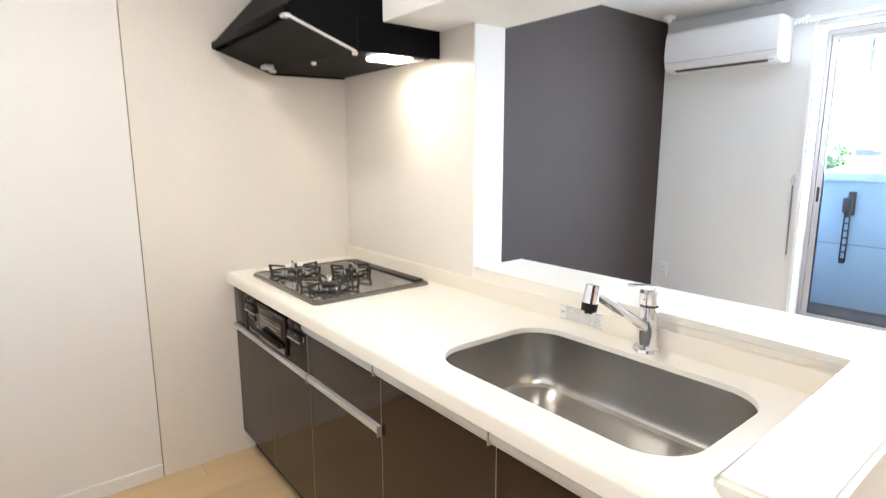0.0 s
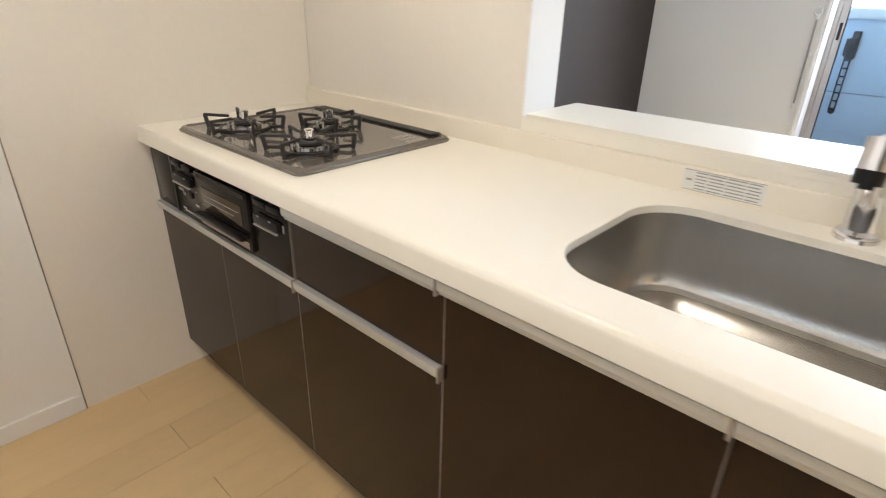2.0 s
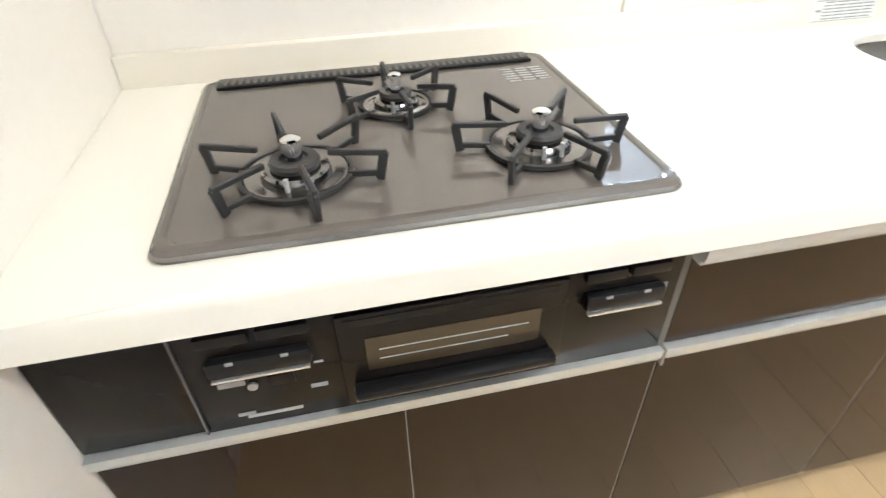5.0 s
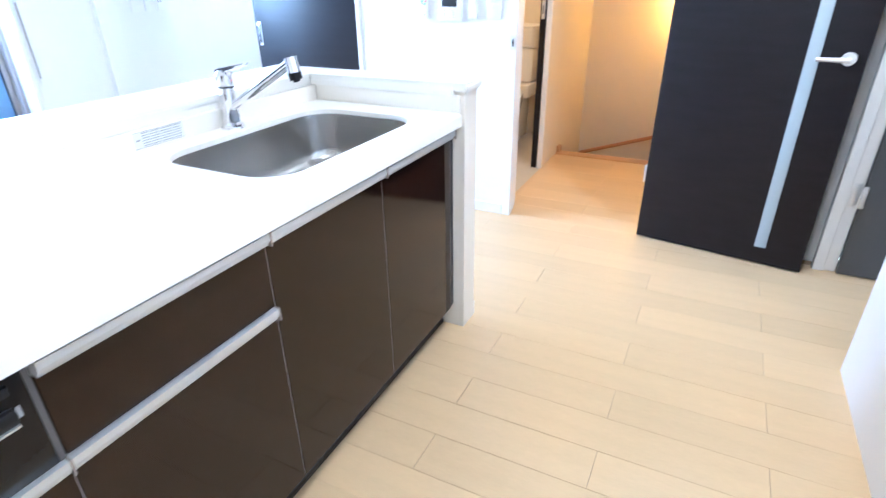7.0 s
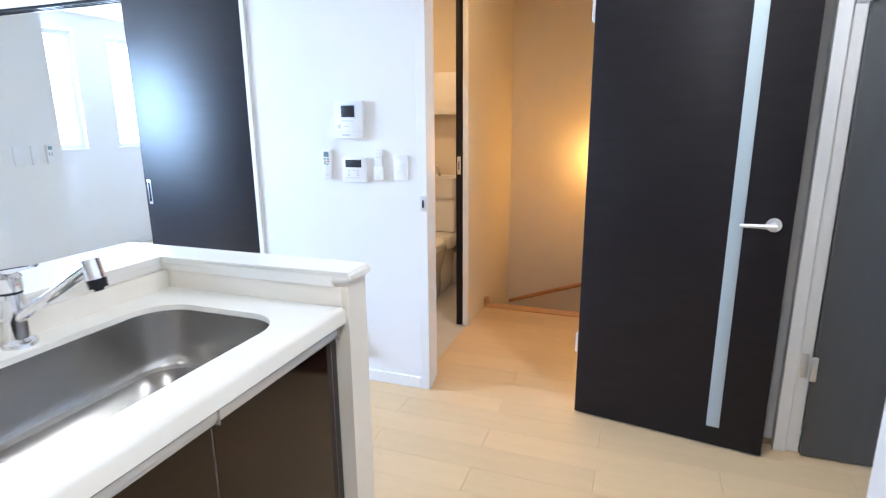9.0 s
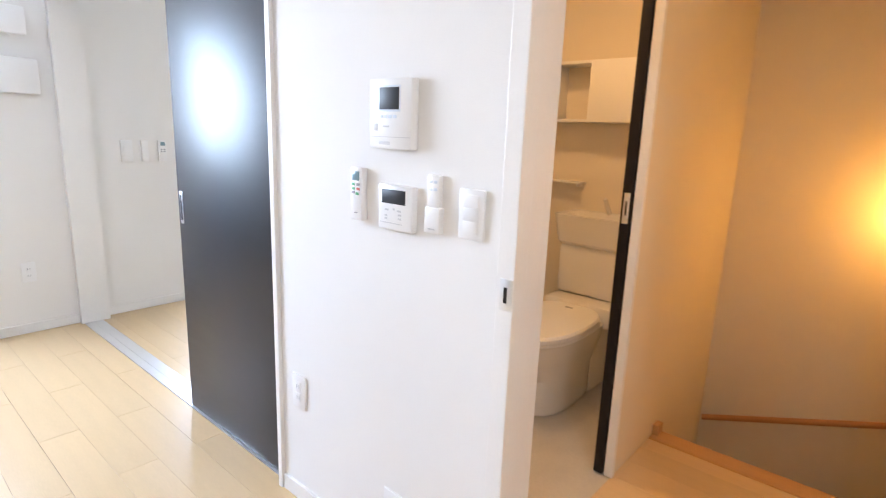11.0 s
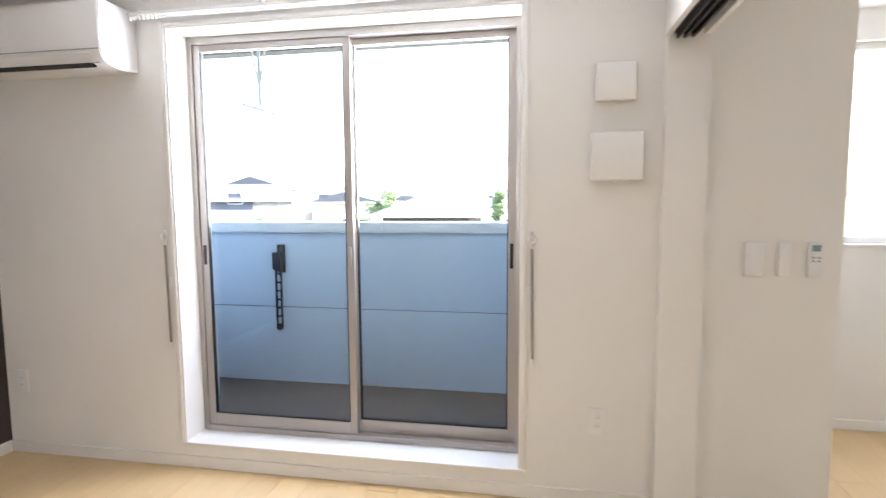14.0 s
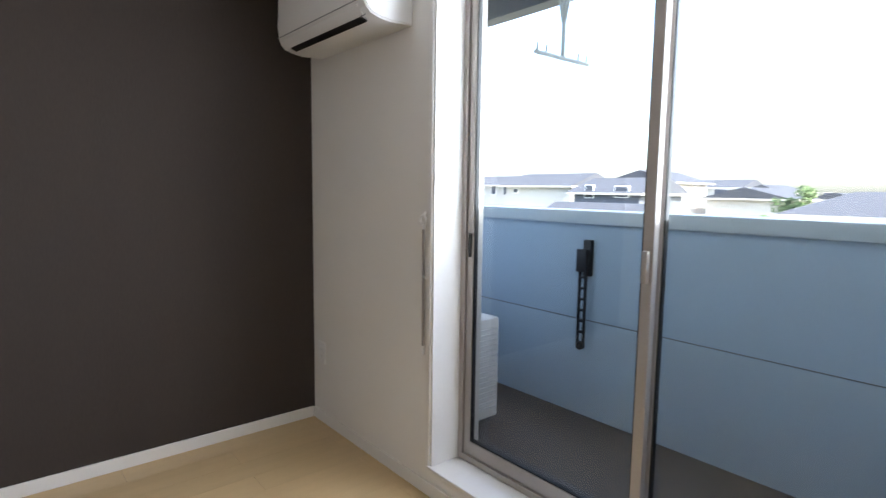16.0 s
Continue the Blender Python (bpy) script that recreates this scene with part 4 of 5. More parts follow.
def tieback(y, y2):
    t = thing("curtain_holder", (4.80, y, 0.60), "white curtain tie holder with ring and slim metal bar", "curtain holder", "curtain holders")
    bm = bmesh.new()
    R = []
    for k in range(17):
        a = 2 * math.pi * k / 16
        R.append([(4.797 + 0.005 * math.sin(b), y + (0.018 + 0.005 * math.cos(b)) * math.cos(a), 1.175 + (0.018 + 0.005 * math.cos(b)) * math.sin(a)) for b in (0, 1.57, 3.14, 4.71)])
    loft(bm, R)
    part("ring", bm, M_PLASTIC, t)
    bm = bmesh.new()
    cyl(bm, (4.797, y, 1.158), (4.797, y - 0.001, 1.135), 0.012, 0.006, 12)
    part("neck", bm, M_PLASTIC, t)
    part("bar", C((4.797, y - 0.001, 1.135), (4.797, y - 0.006, 0.645), 0.0055, seg=10), M_GREYBAR, t, "slim grey bar")
    part("tip", C((4.797, y - 0.006, 0.648), (4.797, y - 0.006, 0.612), 0.009, 0.006, 12), M_PLASTIC, t)
    part("screw", C((4.80, y, 1.195), (4.81, y, 1.205), 0.006, seg=10), M_ALU, t)
    h = thing("curtain_hook", (4.80, y2, 0.93), "small white curtain hook on the wall", "hook", "curtain hooks")
    part("base", B((4.798, 4.811, y2 - 0.007, y2 + 0.007, 0.925, 0.975), bev=0.002), M_PLASTIC, h)
    part("prong", C((4.800, y2, 0.93), (4.785, y2, 0.945), 0.003, seg=8), M_PLASTIC, h)
tieback(1.888, 1.868)
tieback(0.108, 0.120)

ac = thing("air_conditioner", (4.70, 2.35, 1.94), "white wall-mounted air conditioner above the corner", "air conditioner")
bm = bmesh.new()
prof = [(4.81, 1.946), (4.70, 1.940), (4.645, 1.947), (4.61, 1.958), (4.588, 1.978), (4.578, 2.005), (4.574, 2.06), (4.578, 2.195), (4.584, 2.216), (4.598, 2.227), (4.81, 2.228)]
loft(bm, [[(x, y, z) for x, z in prof] for y in (1.985, 2.775)])
bmesh.ops.bevel(bm, geom=[e for e in bm.edges if abs(e.verts[0].co.y - e.verts[1].co.y) < 1e-5], offset=0.006, segments=2, affect="EDGES")
part("body", bm, M_PLASTIC, ac)
part("outlet_slot", slab(4.607, 4.636, 1.952, 1.9415, 4.612, 4.641, 1.966, 1.954, 2.06, 2.70), M_BLACK, ac, "dark air outlet", smooth=False)
part("louvre", slab(4.578, 4.606, 1.992, 1.955, 4.581, 4.609, 1.996, 1.959, 2.04, 2.72), M_PLASTIC, ac, "white louvre", smooth=False)
part("panel_line", B((4.5735, 4.580, 1.99, 2.77, 2.006, 2.009)), M_GREYPRINT, ac, smooth=False)
part("label", B((4.6, 4.601, 2.01, 2.05, 1.95, 1.955)), M_GREYPRINT, ac, smooth=False)
ac.location.z += 0.015

for y0, y1, z0, z1 in ((-0.335, -0.13, 1.425, 1.62), (-0.300, -0.145, 1.745, 1.895)):
    v = thing("wall_vent", (4.79, (y0 + y1) / 2, z0), "square white wall ventilation cover", "vent", "wall vents")
    part("base", B((4.785, 4.81, y0 + 0.02, y1 - 0.02, z0 + 0.012, z1 - 0.02)), M_PLASTIC, v, smooth=False)
    part("cover", B((4.755, 4.785, y0, y1, z0, z1), bev=0.006), M_PLASTIC, v)
    part("tab", B((4.762, 4.775, (y0 + y1) / 2 - 0.008, (y0 + y1) / 2 + 0.008, z0 - 0.008, z0), bev=0.001), M_PLASTIC, v)
sm = thing("smoke_alarm", (4.62, 2.78, H), "small round white smoke alarm on the ceiling", "smoke alarm")
part("body", C((4.62, 2.78, H), (4.62, 2.78, H - 0.03), 0.05, 0.042, 28), M_PLASTIC, sm)
part("sensor", C((4.62, 2.78, H - 0.03), (4.62, 2.78, H - 0.042), 0.02, 0.016, 20), M_PLASTIC, sm)

# bedroom seen through the sliding door
for i, (y0, y1) in enumerate(((-2.12, -1.50), (-2.99, -2.49))):
    w = thing("window_%d" % (i + 2), (5.9, (y0 + y1) / 2, 1.08), "tall narrow bedroom window with white frame", "window", kind="structure")
    part("window_frame", B((5.90, 5.96, y0, y0 + 0.04, 1.08, 2.2), (5.90, 5.96, y1 - 0.04, y1, 1.08, 2.2), (5.90, 5.96, y0 + 0.04, y1 - 0.04, 1.08, 1.12), (5.90, 5.96, y0 + 0.04, y1 - 0.04, 2.16, 2.2)), M_TRIM, w, smooth=False)
    g = part("pane", B((5.925, 5.931, y0 + 0.038, y1 - 0.038, 1.118, 2.162)), M_GLASS, w, smooth=False)
    g.visible_shadow = False
    part("window_sill", B((5.84, 5.90, y0 - 0.02, y1 + 0.02, 1.066, 1.082), bev=0.002), M_TRIM, w)
for y, w_, nm, lb in ((-0.787, 0.072, "light_switch", "white light switch plate in the bedroom"), (-0.90, 0.045, "lighting_remote", "small white lighting remote on the bedroom wall"), (-1.015, 0.05, "air_conditioner_remote", "white air conditioner remote on the bedroom wall")):
    t = thing(nm, (4.84, y, 1.03), lb, "light switch" if "switch" in nm else "remote")
    part("body", B((4.822, 4.84, y - w_ / 2, y + w_ / 2, 1.03, 1.17), bev=0.003), M_PLASTIC, t)
    if nm == "air_conditioner_remote":
        part("lcd", B((4.8205, 4.8225, y - 0.015, y + 0.015, 1.135, 1.16)), M_LCD, t, smooth=False)
        for k in range(4):
            part("button", B((4.8208, 4.8225, y - 0.016 + 0.02 * (k % 2), y - 0.004 + 0.02 * (k % 2), 1.105 - 0.014 * (k // 2), 1.113 - 0.014 * (k // 2))), M_GREYPRINT, t, smooth=False)
    elif "switch" in nm:
        part("rocker", B((4.8195, 4.8225, y - 0.02, y + 0.02, 1.05, 1.15), bev=0.001), M_PLASTIC, t)

# ---- toilet room and stairs ----
toi = thing("toilet", (2.06, -1.8, 0), "white ceramic toilet with closed lid and tank basin", "toilet")
TX = 2.075
def egg(y0, y1, w, z, n=28, back=0.5):
    out = []
    for k in range(n):
        a = 2 * math.pi * k / n
        c, s = math.cos(a), math.sin(a)
        yy = (y0 + y1) / 2 + (y1 - y0) / 2 * (abs(c) ** 0.75) * (1 if c > 0 else -1)
        sharp = 0.62 if c < 0 else 0.9
        out.append((TX + w * (abs(s) ** sharp) * (1 if s > 0 else -1), yy, z))
    return out
bm = bmesh.new()
loft(bm, [egg(-1.98, -1.50, 0.110, 0.0), egg(-1.98, -1.49, 0.118, 0.03), egg(-1.98, -1.48, 0.12, 0.18), egg(-2.0, -1.41, 0.15, 0.28), egg(-2.0, -1.34, 0.178, 0.37), egg(-2.0, -1.335, 0.18, 0.40)])
part("bowl", bm, M_CERAMIC, toi)
bm = bmesh.new()
loft(bm, [egg(-1.94, -1.325, 0.187, 0.402), egg(-1.94, -1.32, 0.19, 0.412), egg(-1.94, -1.325, 0.187, 0.422)])
part("seat", bm, M_PLASTIC, toi)
bm = bmesh.new()
loft(bm, [egg(-1.92, -1.315, 0.190, 0.424), egg(-1.92, -1.31, 0.193, 0.440), egg(-1.91, -1.325, 0.185, 0.452), egg(-1.86, -1.42, 0.13, 0.458)])
lid = part("lid", bm, M_PLASTIC, toi, "closed white lid")
part("mark", B((TX - 0.02, TX + 0.02, -1.83, -1.815, 0.457, 0.4595)), M_GREYPRINT, lid, smooth=False)
part("rear_deck", B((TX - 0.19, TX + 0.19, -2.21, -1.90, 0.36, 0.47), bev=0.02), M_CERAMIC, toi)
part("pedestal_back", B((TX - 0.11, TX + 0.11, -2.21, -1.9, 0.0, 0.37), bev=0.02), M_CERAMIC, toi)
tank = part("tank", B((TX - 0.185, TX + 0.185, -2.215, -2.005, 0.47, 0.745), bev=0.025), M_CERAMIC, toi)
bm = bmesh.new()
loft(bm, [[(x, y, z) for x, y in rrect(TX - w, TX + w, b, f, 0.04, 5)] for w, b, f, z in
          ((0.190, -2.215, -2.0, 0.738), (0.198, -2.215, -1.985, 0.755), (0.208, -2.215, -1.955, 0.89), (0.210, -2.215, -1.953, 0.90), (0.203, -2.210, -1.960, 0.903), (0.192, -2.20, -1.975, 0.895), (0.165, -2.18, -2.01, 0.815), (0.11, -2.15, -2.05, 0.80))])
part("hand_basin", bm, M_CERAMIC, tank, "hand basin on the tank")
part("spout", C((TX, -2.19, 0.90), (TX, -2.12, 0.985), 0.012, 0.010, 14), M_CERAMIC, tank)
part("supply_hose", C((TX - 0.22, -2.2, 0.15), (TX - 0.17, -2.12, 0.40), 0.008, seg=10), M_ALU, toi)
sh = thing("wall_cabinet", (2.13, -2.15, 1.385), "white open toilet wall shelf with a sliding panel", "shelf")
x0, x1, zz0, zz1 = 1.84, 2.415, 1.372, 1.678
for b, n in (((x0, x1, -2.22, -2.07, zz0, zz0 + 0.015), "board"), ((x0, x1, -2.22, -2.07, zz1 - 0.015, zz1), "board"), ((x1 - 0.015, x1, -2.22, -2.07, zz0 + 0.015, zz1 - 0.015), "side"), ((x0, x0 + 0.015, -2.22, -2.07, zz0 + 0.015, zz1 - 0.015), "side"), ((2.175, 2.187, -2.22, -2.08, zz0 + 0.015, zz1 - 0.015), "divider")):
    part(n, B(b, bev=0.001), M_TRIM, sh)
part("sliding_panel", B((1.842, 2.19, -2.068, -2.056, zz0 + 0.002, zz1 - 0.002), bev=0.001), M_TRIM, sh)
tb = thing("wall_shelf", (2.355, -2.18, 1.045), "thin white shelf on the toilet wall", "shelf")
part("board", B((2.24, 2.468, -2.22, -2.14, 1.047, 1.056), bev=0.002), M_TRIM, tb)
part("bracket", B((2.26, 2.272, -2.22, -2.16, 1.030, 1.047), bev=0.001), M_TRIM, tb)

hr = thing("handrail", (1.2, -2.72, -0.2), "round wooden handrail on the stairwell wall", "handrail")
part("rail", C((1.55, -2.49, -0.20), (0.78, -2.49, 0.06), 0.016, seg=16), M_RAIL, hr)
for k in (0.15, 0.85):
    x, z = 1.55 - 0.77 * k, -0.20 + 0.26 * k
    part("bracket", C((x, -2.49, z - 0.012), (x, -2.55, z - 0.04), 0.008, seg=10), M_ALU, hr)
wl = thing("wall_lamp", (0.855, -2.55, 0.98), "glowing warm stairwell wall lamp", "wall lamp")
part("backplate", C((0.855, -2.55, 1.03), (0.855, -2.525, 1.03), 0.05, seg=24), M_ALU, wl)
bm = bmesh.new()
bmesh.ops.create_uvsphere(bm, u_segments=20, v_segments=12, radius=0.035, matrix=Matrix.Translation((0.855, -2.49, 1.03)))
part("globe", bm, M_LITWARM, wl, "lit warm glass globe")

# ---- balcony ----
structure("balcony_floor", [(5.06, 5.83, -0.98, 4.0, -0.1, 0.10)], M_BALC, "dark balcony floor", "balcony")
par = thing("balcony_parapet", (5.9, 1.5, 0), "blue-grey siding balcony parapet with a pale metal cap", "parapet", kind="structure")
part("upper_panel", B((5.83, 5.97, -0.97, 4.0, 0.625, 1.134)), M_PARAPET, par, smooth=False)
part("lower_panel", B((5.832, 5.97, -0.97, 4.0, -0.4, 0.618)), M_PARALOW_LIT, par, smooth=False)
part("joint", B((5.838, 5.96, -0.97, 4.0, 0.617, 0.626)), M_STRIP, par, smooth=False)
part("cap", B((5.805, 6.0, -0.97, 4.0, 1.132, 1.20), bev=0.004), M_PARACAP, par)
part("cap_joint", B((5.803, 6.002, 1.088, 1.100, 1.130, 1.2025), bev=0.001), M_PARACAP, par)
structure("balcony_end", [(5.06, 5.97, 4.0, 4.12, -0.1, 1.2), (5.06, 5.10, 3.05, 4.0, 0, H)], M_PARAPET, "blue-grey balcony end wall", "wall")
structure("eave_beam", [(5.80, 5.90, -1.0, 4.2, H - 0.06, H + 0.2), (5.06, 5.80, -1.0, 4.2, H + 0.10, H + 0.2)], M_EAVE, "grey eave above the balcony", "eave")
br = thing("pole_bracket", (5.82, 1.797, 0.47), "dark folded laundry pole bracket on the parapet", "laundry bracket")
part("mount", B((5.805, 5.83, 1.772, 1.822, 0.86, 1.05), bev=0.004), M_BLACK, br)
part("pivot", B((5.785, 5.806, 1.785, 1.85, 0.88, 1.0), bev=0.006), M_BLACK, br)
part("arm_side", B((5.785, 5.803, 1.822, 1.832, 0.49, 0.90), bev=0.002), M_BLACK, br)
part("arm_side", B((5.785, 5.803, 1.786, 1.796, 0.49, 0.90), bev=0.002), M_BLACK, br)
for k in range(7):
    part("rung", B((5.787, 5.801, 1.796, 1.822, 0.50 + 0.058 * k, 0.512 + 0.058 * k)), M_BLACK, br, smooth=False)
part("arm_end", C((5.785, 1.809, 0.49), (5.803, 1.809, 0.49), 0.023, seg=20), M_BLACK, br)
lh = thing("laundry_hanger", (5.4, 1.68, 2.3), "pale metal laundry pole hanger below the eave", "laundry hanger")
part("base", B((5.36, 5.44, 1.58, 1.78, H + 0.085, H + 0.10), bev=0.002), M_PARACAP, lh)
part("strut", C((5.4, 1.59, H + 0.09), (5.4, 1.675, 2.03), 0.006, seg=10), M_PARACAP, lh)
part("strut", C((5.4, 1.77, H + 0.09), (5.4, 1.69, 2.03), 0.006, seg=10), M_PARACAP, lh)
part("post", C((5.4, 1.682, H + 0.09), (5.4, 1.682, 1.875), 0.010, seg=12), M_PARACAP, lh)
part("crossbar", C((5.22, 1.684, 1.875), (5.58, 1.680, 1.875), 0.010, seg=12), M_PARACAP, lh)
for x in (5.23, 5.29, 5.51, 5.57):
    part("peg", C((x, 1.682, 1.875), (x, 1.682, 1.915), 0.005, seg=8), M_PARACAP, lh)
ou = thing("outdoor_unit", (5.2, 2.35, 0.1), "cream outdoor air conditioner unit on the balcony", "outdoor unit")
part("casing", B((5.08, 5.40, 2.02, 2.80, 0.14, 0.66), bev=0.012), M_OUTUNIT, ou)
for k in range(16):
    part("grille_slat", B((5.10, 5.38, 2.012, 2.02, 0.19 + 0.027 * k, 0.203 + 0.027 * k)), M_GREYPRINT, ou, smooth=False)
part("foot", B((5.10, 5.34, 2.10, 2.16, 0.10, 0.14)), M_BLACK, ou, smooth=False)
part("foot", B((5.10, 5.34, 2.66, 2.72, 0.10, 0.14)), M_BLACK, ou, smooth=False)

# ---- outside ----
GZ = -3.0
structure("ground", [(-900, 2500, -2000, 2000, GZ - 0.5, GZ)], M_GROUND, "dry earth and grass reaching the horizon", "ground")
structure("road", [(22, 27, -300, 400, GZ, GZ + 0.03)], M_ROAD, "grey asphalt road between the houses", "road")


def house(x0, x1, y0, y1, h, rh, wall, label, ridge="y", over=0.5, storeys=2, hip=0.0, seed=0):
    rnd = random.Random(seed)
    t = thing("house", ((x0 + x1) / 2, (y0 + y1) / 2, GZ), label, "house", "houses beyond the balcony")
    part("wall", B((x0, x1, y0, y1, GZ, GZ + h)), wall, t, smooth=False)
    X0, X1, Y0, Y1 = x0 - over, x1 + over, y0 - over, y1 + over
    z0, z1 = GZ + h, GZ + h + rh
    if ridge == "y":
        xm = (x0 + x1) / 2
        a, b = (xm, Y0 + hip, z1), (xm, Y1 - hip, z1)
        q = [(X0, Y0, z0), (X0, Y1, z0), (X1, Y1, z0), (X1, Y0, z0)]
        f = [(q[0], q[1], b, a), (q[2], q[3], a, b), (q[0], a, q[3]), (q[1], q[2], b)]
    else:
        ym = (y0 + y1) / 2
        a, b = (X0 + hip, ym, z1), (X1 - hip, ym, z1)
        q = [(X0, Y0, z0), (X0, Y1, z0), (X1, Y1, z0), (X1, Y0, z0)]
        f = [(q[1], q[2], b, a), (q[3], q[0], a, b), (q[0], q[1], a), (q[2], q[3], b)]
    bm = bmesh.new()
    for face in f + [tuple(q[::-1])]:
        bm.faces.new([bm.verts.new(p) for p in face])
    bmesh.ops.remove_doubles(bm, verts=bm.verts[:], dist=1e-4)
    part("roof", bm, M_ROOF, t, "dark slate roof", smooth=False)
    part("fascia", B((X0, X0 + 0.1, Y0, Y1, z0 - 0.2, z0), (X0 + 0.1, X1, Y0, Y0 + 0.1, z0 - 0.2, z0)), M_HW1, t, smooth=False)
    n = max(2, int((y1 - y0) / 2.4))
    for s in range(storeys):
        for k in range(n):
            if rnd.random() < 0.25:
                continue
            yc = y0 + (k + 0.5) * (y1 - y0) / n
            hh, ww = rnd.choice(((1.1, 1.5), (0.6, 0.9), (1.3, 1.0)))
            zc = GZ + 1.6 + 2.8 * s
            w = part("window", B((x0 - 0.06, x0 + 0.05, yc - ww / 2, yc + ww / 2, zc - hh / 2, zc + hh / 2)), M_TRIM, t, smooth=False)
            part("pane", B((x0 - 0.075, x0 - 0.061, yc - ww / 2 + 0.07, yc + ww / 2 - 0.07, zc - hh / 2 + 0.07, zc + hh / 2 - 0.07)), M_WIN, w, smooth=False)
    return t


house(38, 46, 4.9, 10.8, 3.25, 1.3, M_HW3, "dark single-storey house with a hipped slate roof", "y", 0.7, 1, 2.6, 1)
house(48, 56, 26.0, 33.0, 4.3, 1.5, M_HW2, "grey two-storey house with a slate roof", "y", 0.6, 2, 0, 2)
house(44, 47.5, 24.0, 33.0, 2.4, 1.0, M_HW1, "low white annex with a shallow roof", "y", 0.5, 1, 0, 3)
house(52, 60, 36.5, 46, 5.0, 1.5, M_HW1, "white two-storey house with a dark roof", "y", 0.6, 2, 0, 4)
house(62, 70, 30, 38, 5.6, 1.4, M_HW1, "white two-storey house further back", "x", 0.6, 2, 0, 5)
house(66, 74, 20, 28, 3.9, 1.2, M_HW1, "white two-storey house with dark roof", "x", 0.6, 2, 0, 6)
house(90, 100, 28, 34, 4.6, 1.2, M_HW4, "small brick-red house in the distance", "x", 0.5, 2, 0, 7)
house(95, 105, 36, 48, 5.4, 1.4, M_HW1, "white house in the distance", "y", 0.5, 2, 0, 8)
house(60, 68, 50, 62, 5.2, 1.4, M_HW1, "white house with dark roof", "y", 0.5, 2, 0, 9)
house(44, 52, 56, 66, 5.2, 1.4, M_HW2, "grey house with dark roof", "y", 0.5, 2, 0, 10)
for k in range(9):
    house(130 + 12 * (k % 3), 138 + 12 * (k % 3), -30 + 19 * k, -20 + 19 * k, 3.6 + (k * 7 % 3), 1.3, (M_HW1, M_HW2, M_HW1)[k % 3], "pale house in the distance", "yx"[k % 2], 0.5, 2, 0, 20 + k)


def tree(x, y, h, r, seed, label="bushy green tree between the houses", bush=False):
    rnd = random.Random(seed)
    t = thing("tree", (x, y, GZ), label, "tree", "trees beyond the balcony")
    bm = bmesh.new()
    cyl(bm, (x, y, GZ), (x + 0.1, y, GZ + h * 0.6), 0.05 * h, 0.02 * h, 8)
    for k in range(5):
        a = rnd.random() * 6.28
        cyl(bm, (x, y, GZ + h * (0.3 + 0.06 * k)), (x + 0.6 * r * math.cos(a), y + 0.6 * r * math.sin(a), GZ + h * (0.6 + 0.05 * k)), 0.015 * h, 0.006 * h, 6)
    part("trunk", bm, M_BARK, t)
    verts, faces = [], []
    zc = GZ + h * (0.5 if bush else 0.66)
    blobs = [(rnd.gauss(0, 0.42) * r, rnd.gauss(0, 0.42) * r, rnd.gauss(0, 0.17) * h, rnd.uniform(0.3, 0.55) * r) for _ in range(12)]
    for _ in range(1800):
        bx, by, bz, br_ = rnd.choice(blobs)
        d = Vector((rnd.gauss(0, 1), rnd.gauss(0, 1), rnd.gauss(0, 1))).normalized() * br_ * rnd.random() ** 0.4
        c = Vector((x + bx, y + by, max(GZ + 0.1, zc + bz))) + d
        u = Vector((rnd.gauss(0, 1), rnd.gauss(0, 1), rnd.gauss(0, 1))).normalized() * 0.16
        w = u.orthogonal().normalized() * 0.10
        n = len(verts)
        verts += [c - u, c + w, c + u, c - w]
        faces.append((n, n + 1, n + 2, n + 3))
    me = bpy.data.meshes.new("crown")
    me.from_pydata([tuple(v) for v in verts], [], faces)
    me.materials.append(M_LEAF)
    ob = new("crown", me)
    ob.parent = t
    ob.matrix_parent_inverse = Matrix.Translation(-t.location)
    tagged(ob, kind="stuff")


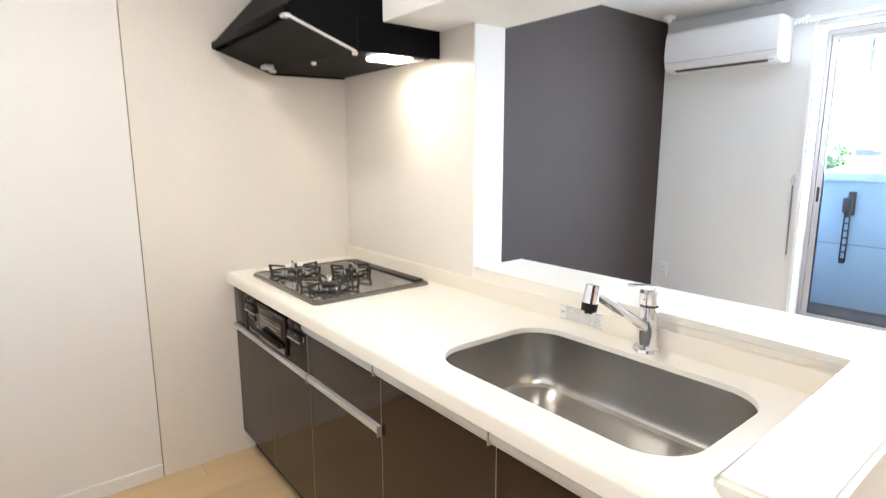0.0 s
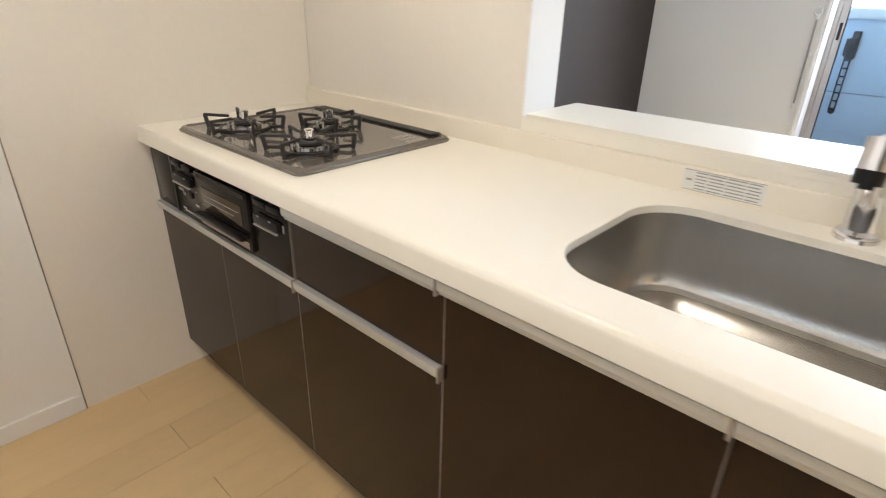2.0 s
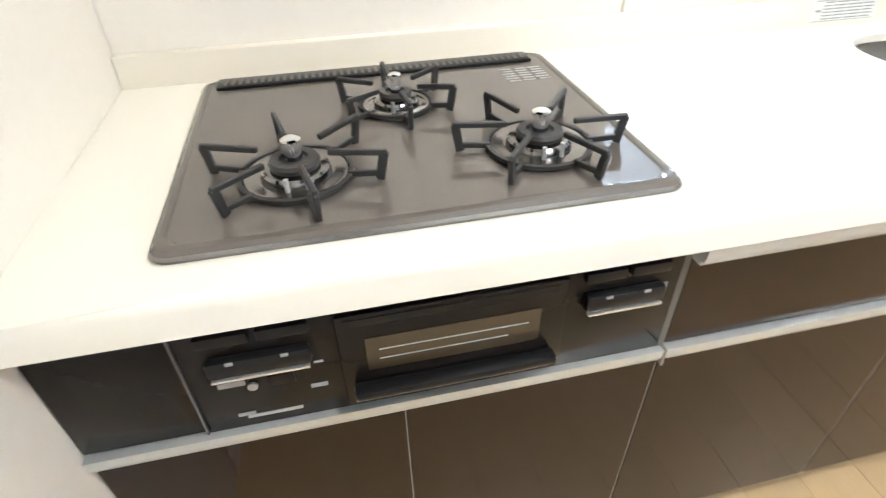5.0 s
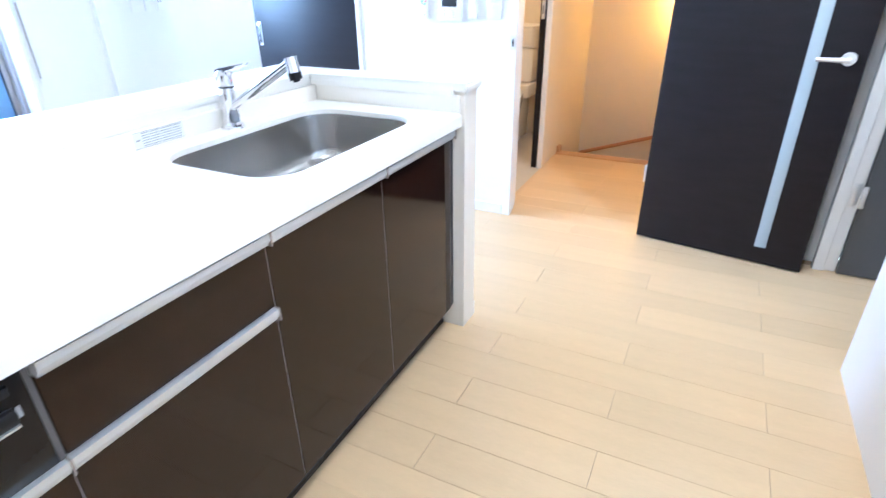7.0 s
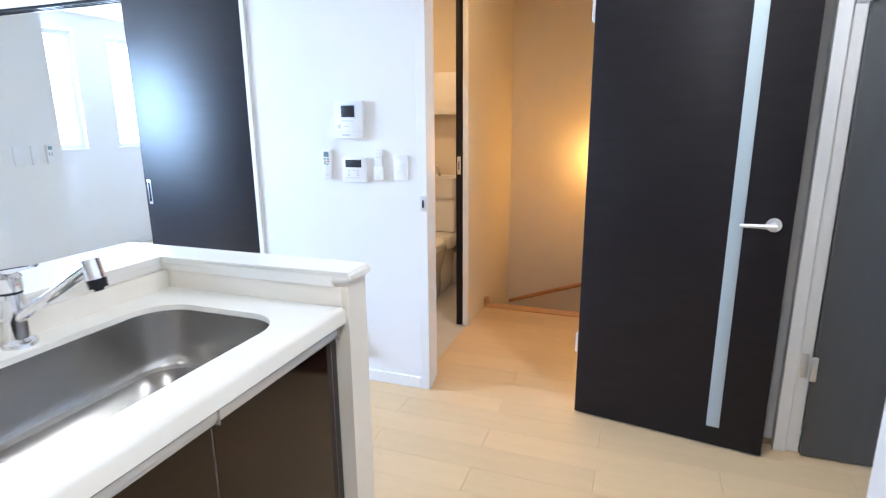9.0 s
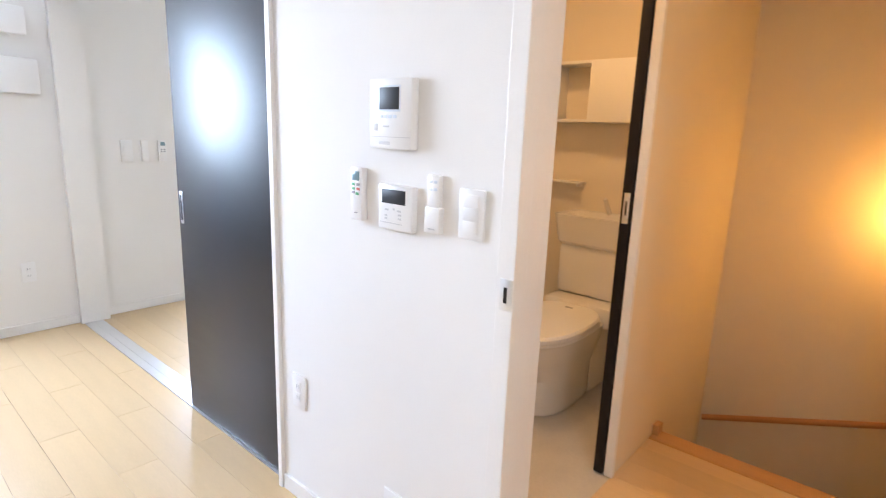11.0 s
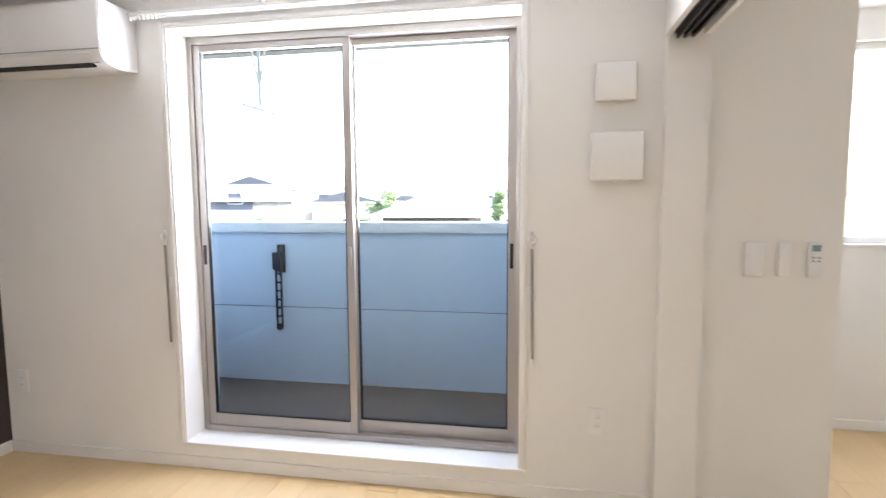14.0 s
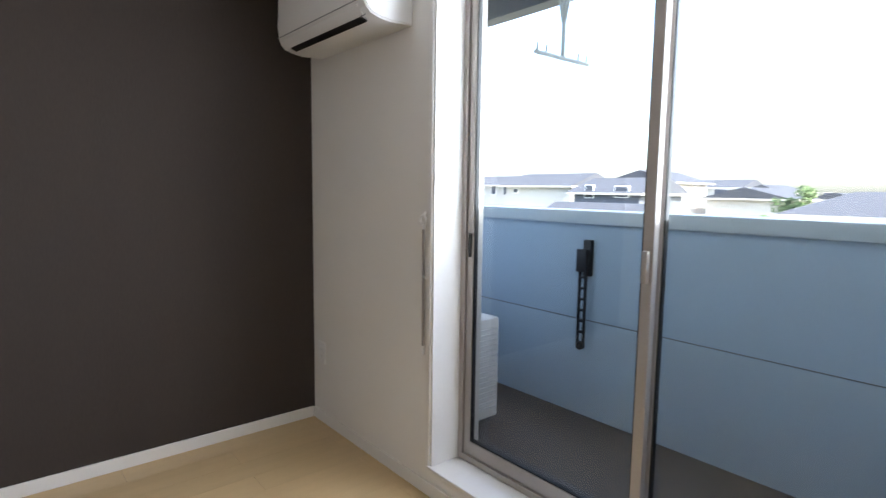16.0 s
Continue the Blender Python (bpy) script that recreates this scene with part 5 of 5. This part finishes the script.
tree(52, 4.0, 5.2, 0.9, 1)
tree(49, 1.0, 2.8, 2.2, 2, "low green bush beside the dark house", True)
tree(46, 15.5, 3.0, 0.8, 3)
tree(47, 13.3, 2.5, 0.8, 4, "low green bush beside the dark house", True)
tree(60, 17, 4.4, 1.6, 5)
tree(43, 22.5, 3.0, 1.0, 6, "low green bush beside the road", True)
tree(45, 36, 2.8, 1.4, 7, "low green bush beside the road", True)
structure("net_fence", [(42, 42.08, 29, 45, GZ, GZ + 2.0)], M_NET, "green netting fence", "fence")
car = thing("carport", (36, 20, GZ), "flat dark carport roof on thin posts", "carport")
part("roof", B((34, 38, 20, 26, GZ + 2.2, GZ + 2.3)), M_ROOF, car, smooth=False)
for y in (20.2, 25.8):
    part("post", B((34.1, 34.2, y, y + 0.1, GZ, GZ + 2.2)), M_ALU, car, smooth=False)
    part("post", B((37.8, 37.9, y, y + 0.1, GZ, GZ + 2.2)), M_ALU, car, smooth=False)

# ---- floor boards ----
bm = B((-0.4542, 0.4542, -0.0721, 0.0721, -0.004, 0.0), bev=0.0004)
FULL = mesh_of("board", bm, M_BOARD)
floor_ob = bpy.data.objects["floor"]
cuts = {}
def lay(x0, x1, y0, y1):
    row0, row1 = math.floor((y0 - 0.713) / 0.1455), math.ceil((y1 - 0.713) / 0.1455)
    for r in range(row0, row1):
        a, b = max(y0, 0.713 + r * 0.1455), min(y1, 0.713 + (r + 1) * 0.1455)
        if b - a < 0.012:
            continue
        shift = 1.105 if r % 2 == 0 else 0.645
        k = math.floor((x0 - shift) / 0.91)
        while shift + k * 0.91 < x1:
            c, d = max(x0, shift + k * 0.91), min(x1, shift + (k + 1) * 0.91)
            k += 1
            if d - c < 0.012:
                continue
            size = (round(d - c, 3), round(b - a, 3))
            if size not in cuts:
                me = FULL.copy()
                for v in me.vertices:
                    v.co.x *= (size[0] - 0.0012) / 0.9088
                    v.co.y *= (size[1] - 0.0003) / 0.1446
                cuts[size] = me
            ob = new("board", cuts[size])
            ob.location = ((c + d) / 2, (a + b) / 2, 0)
            ob.parent = floor_ob


lay(-1.05, 4.81, -0.428, 2.895)
lay(0.70, 1.575, -1.70, -0.428)
lay(2.47, 4.84, -1.12, -0.536)
lay(2.47, 5.85, -3.35, -1.12)
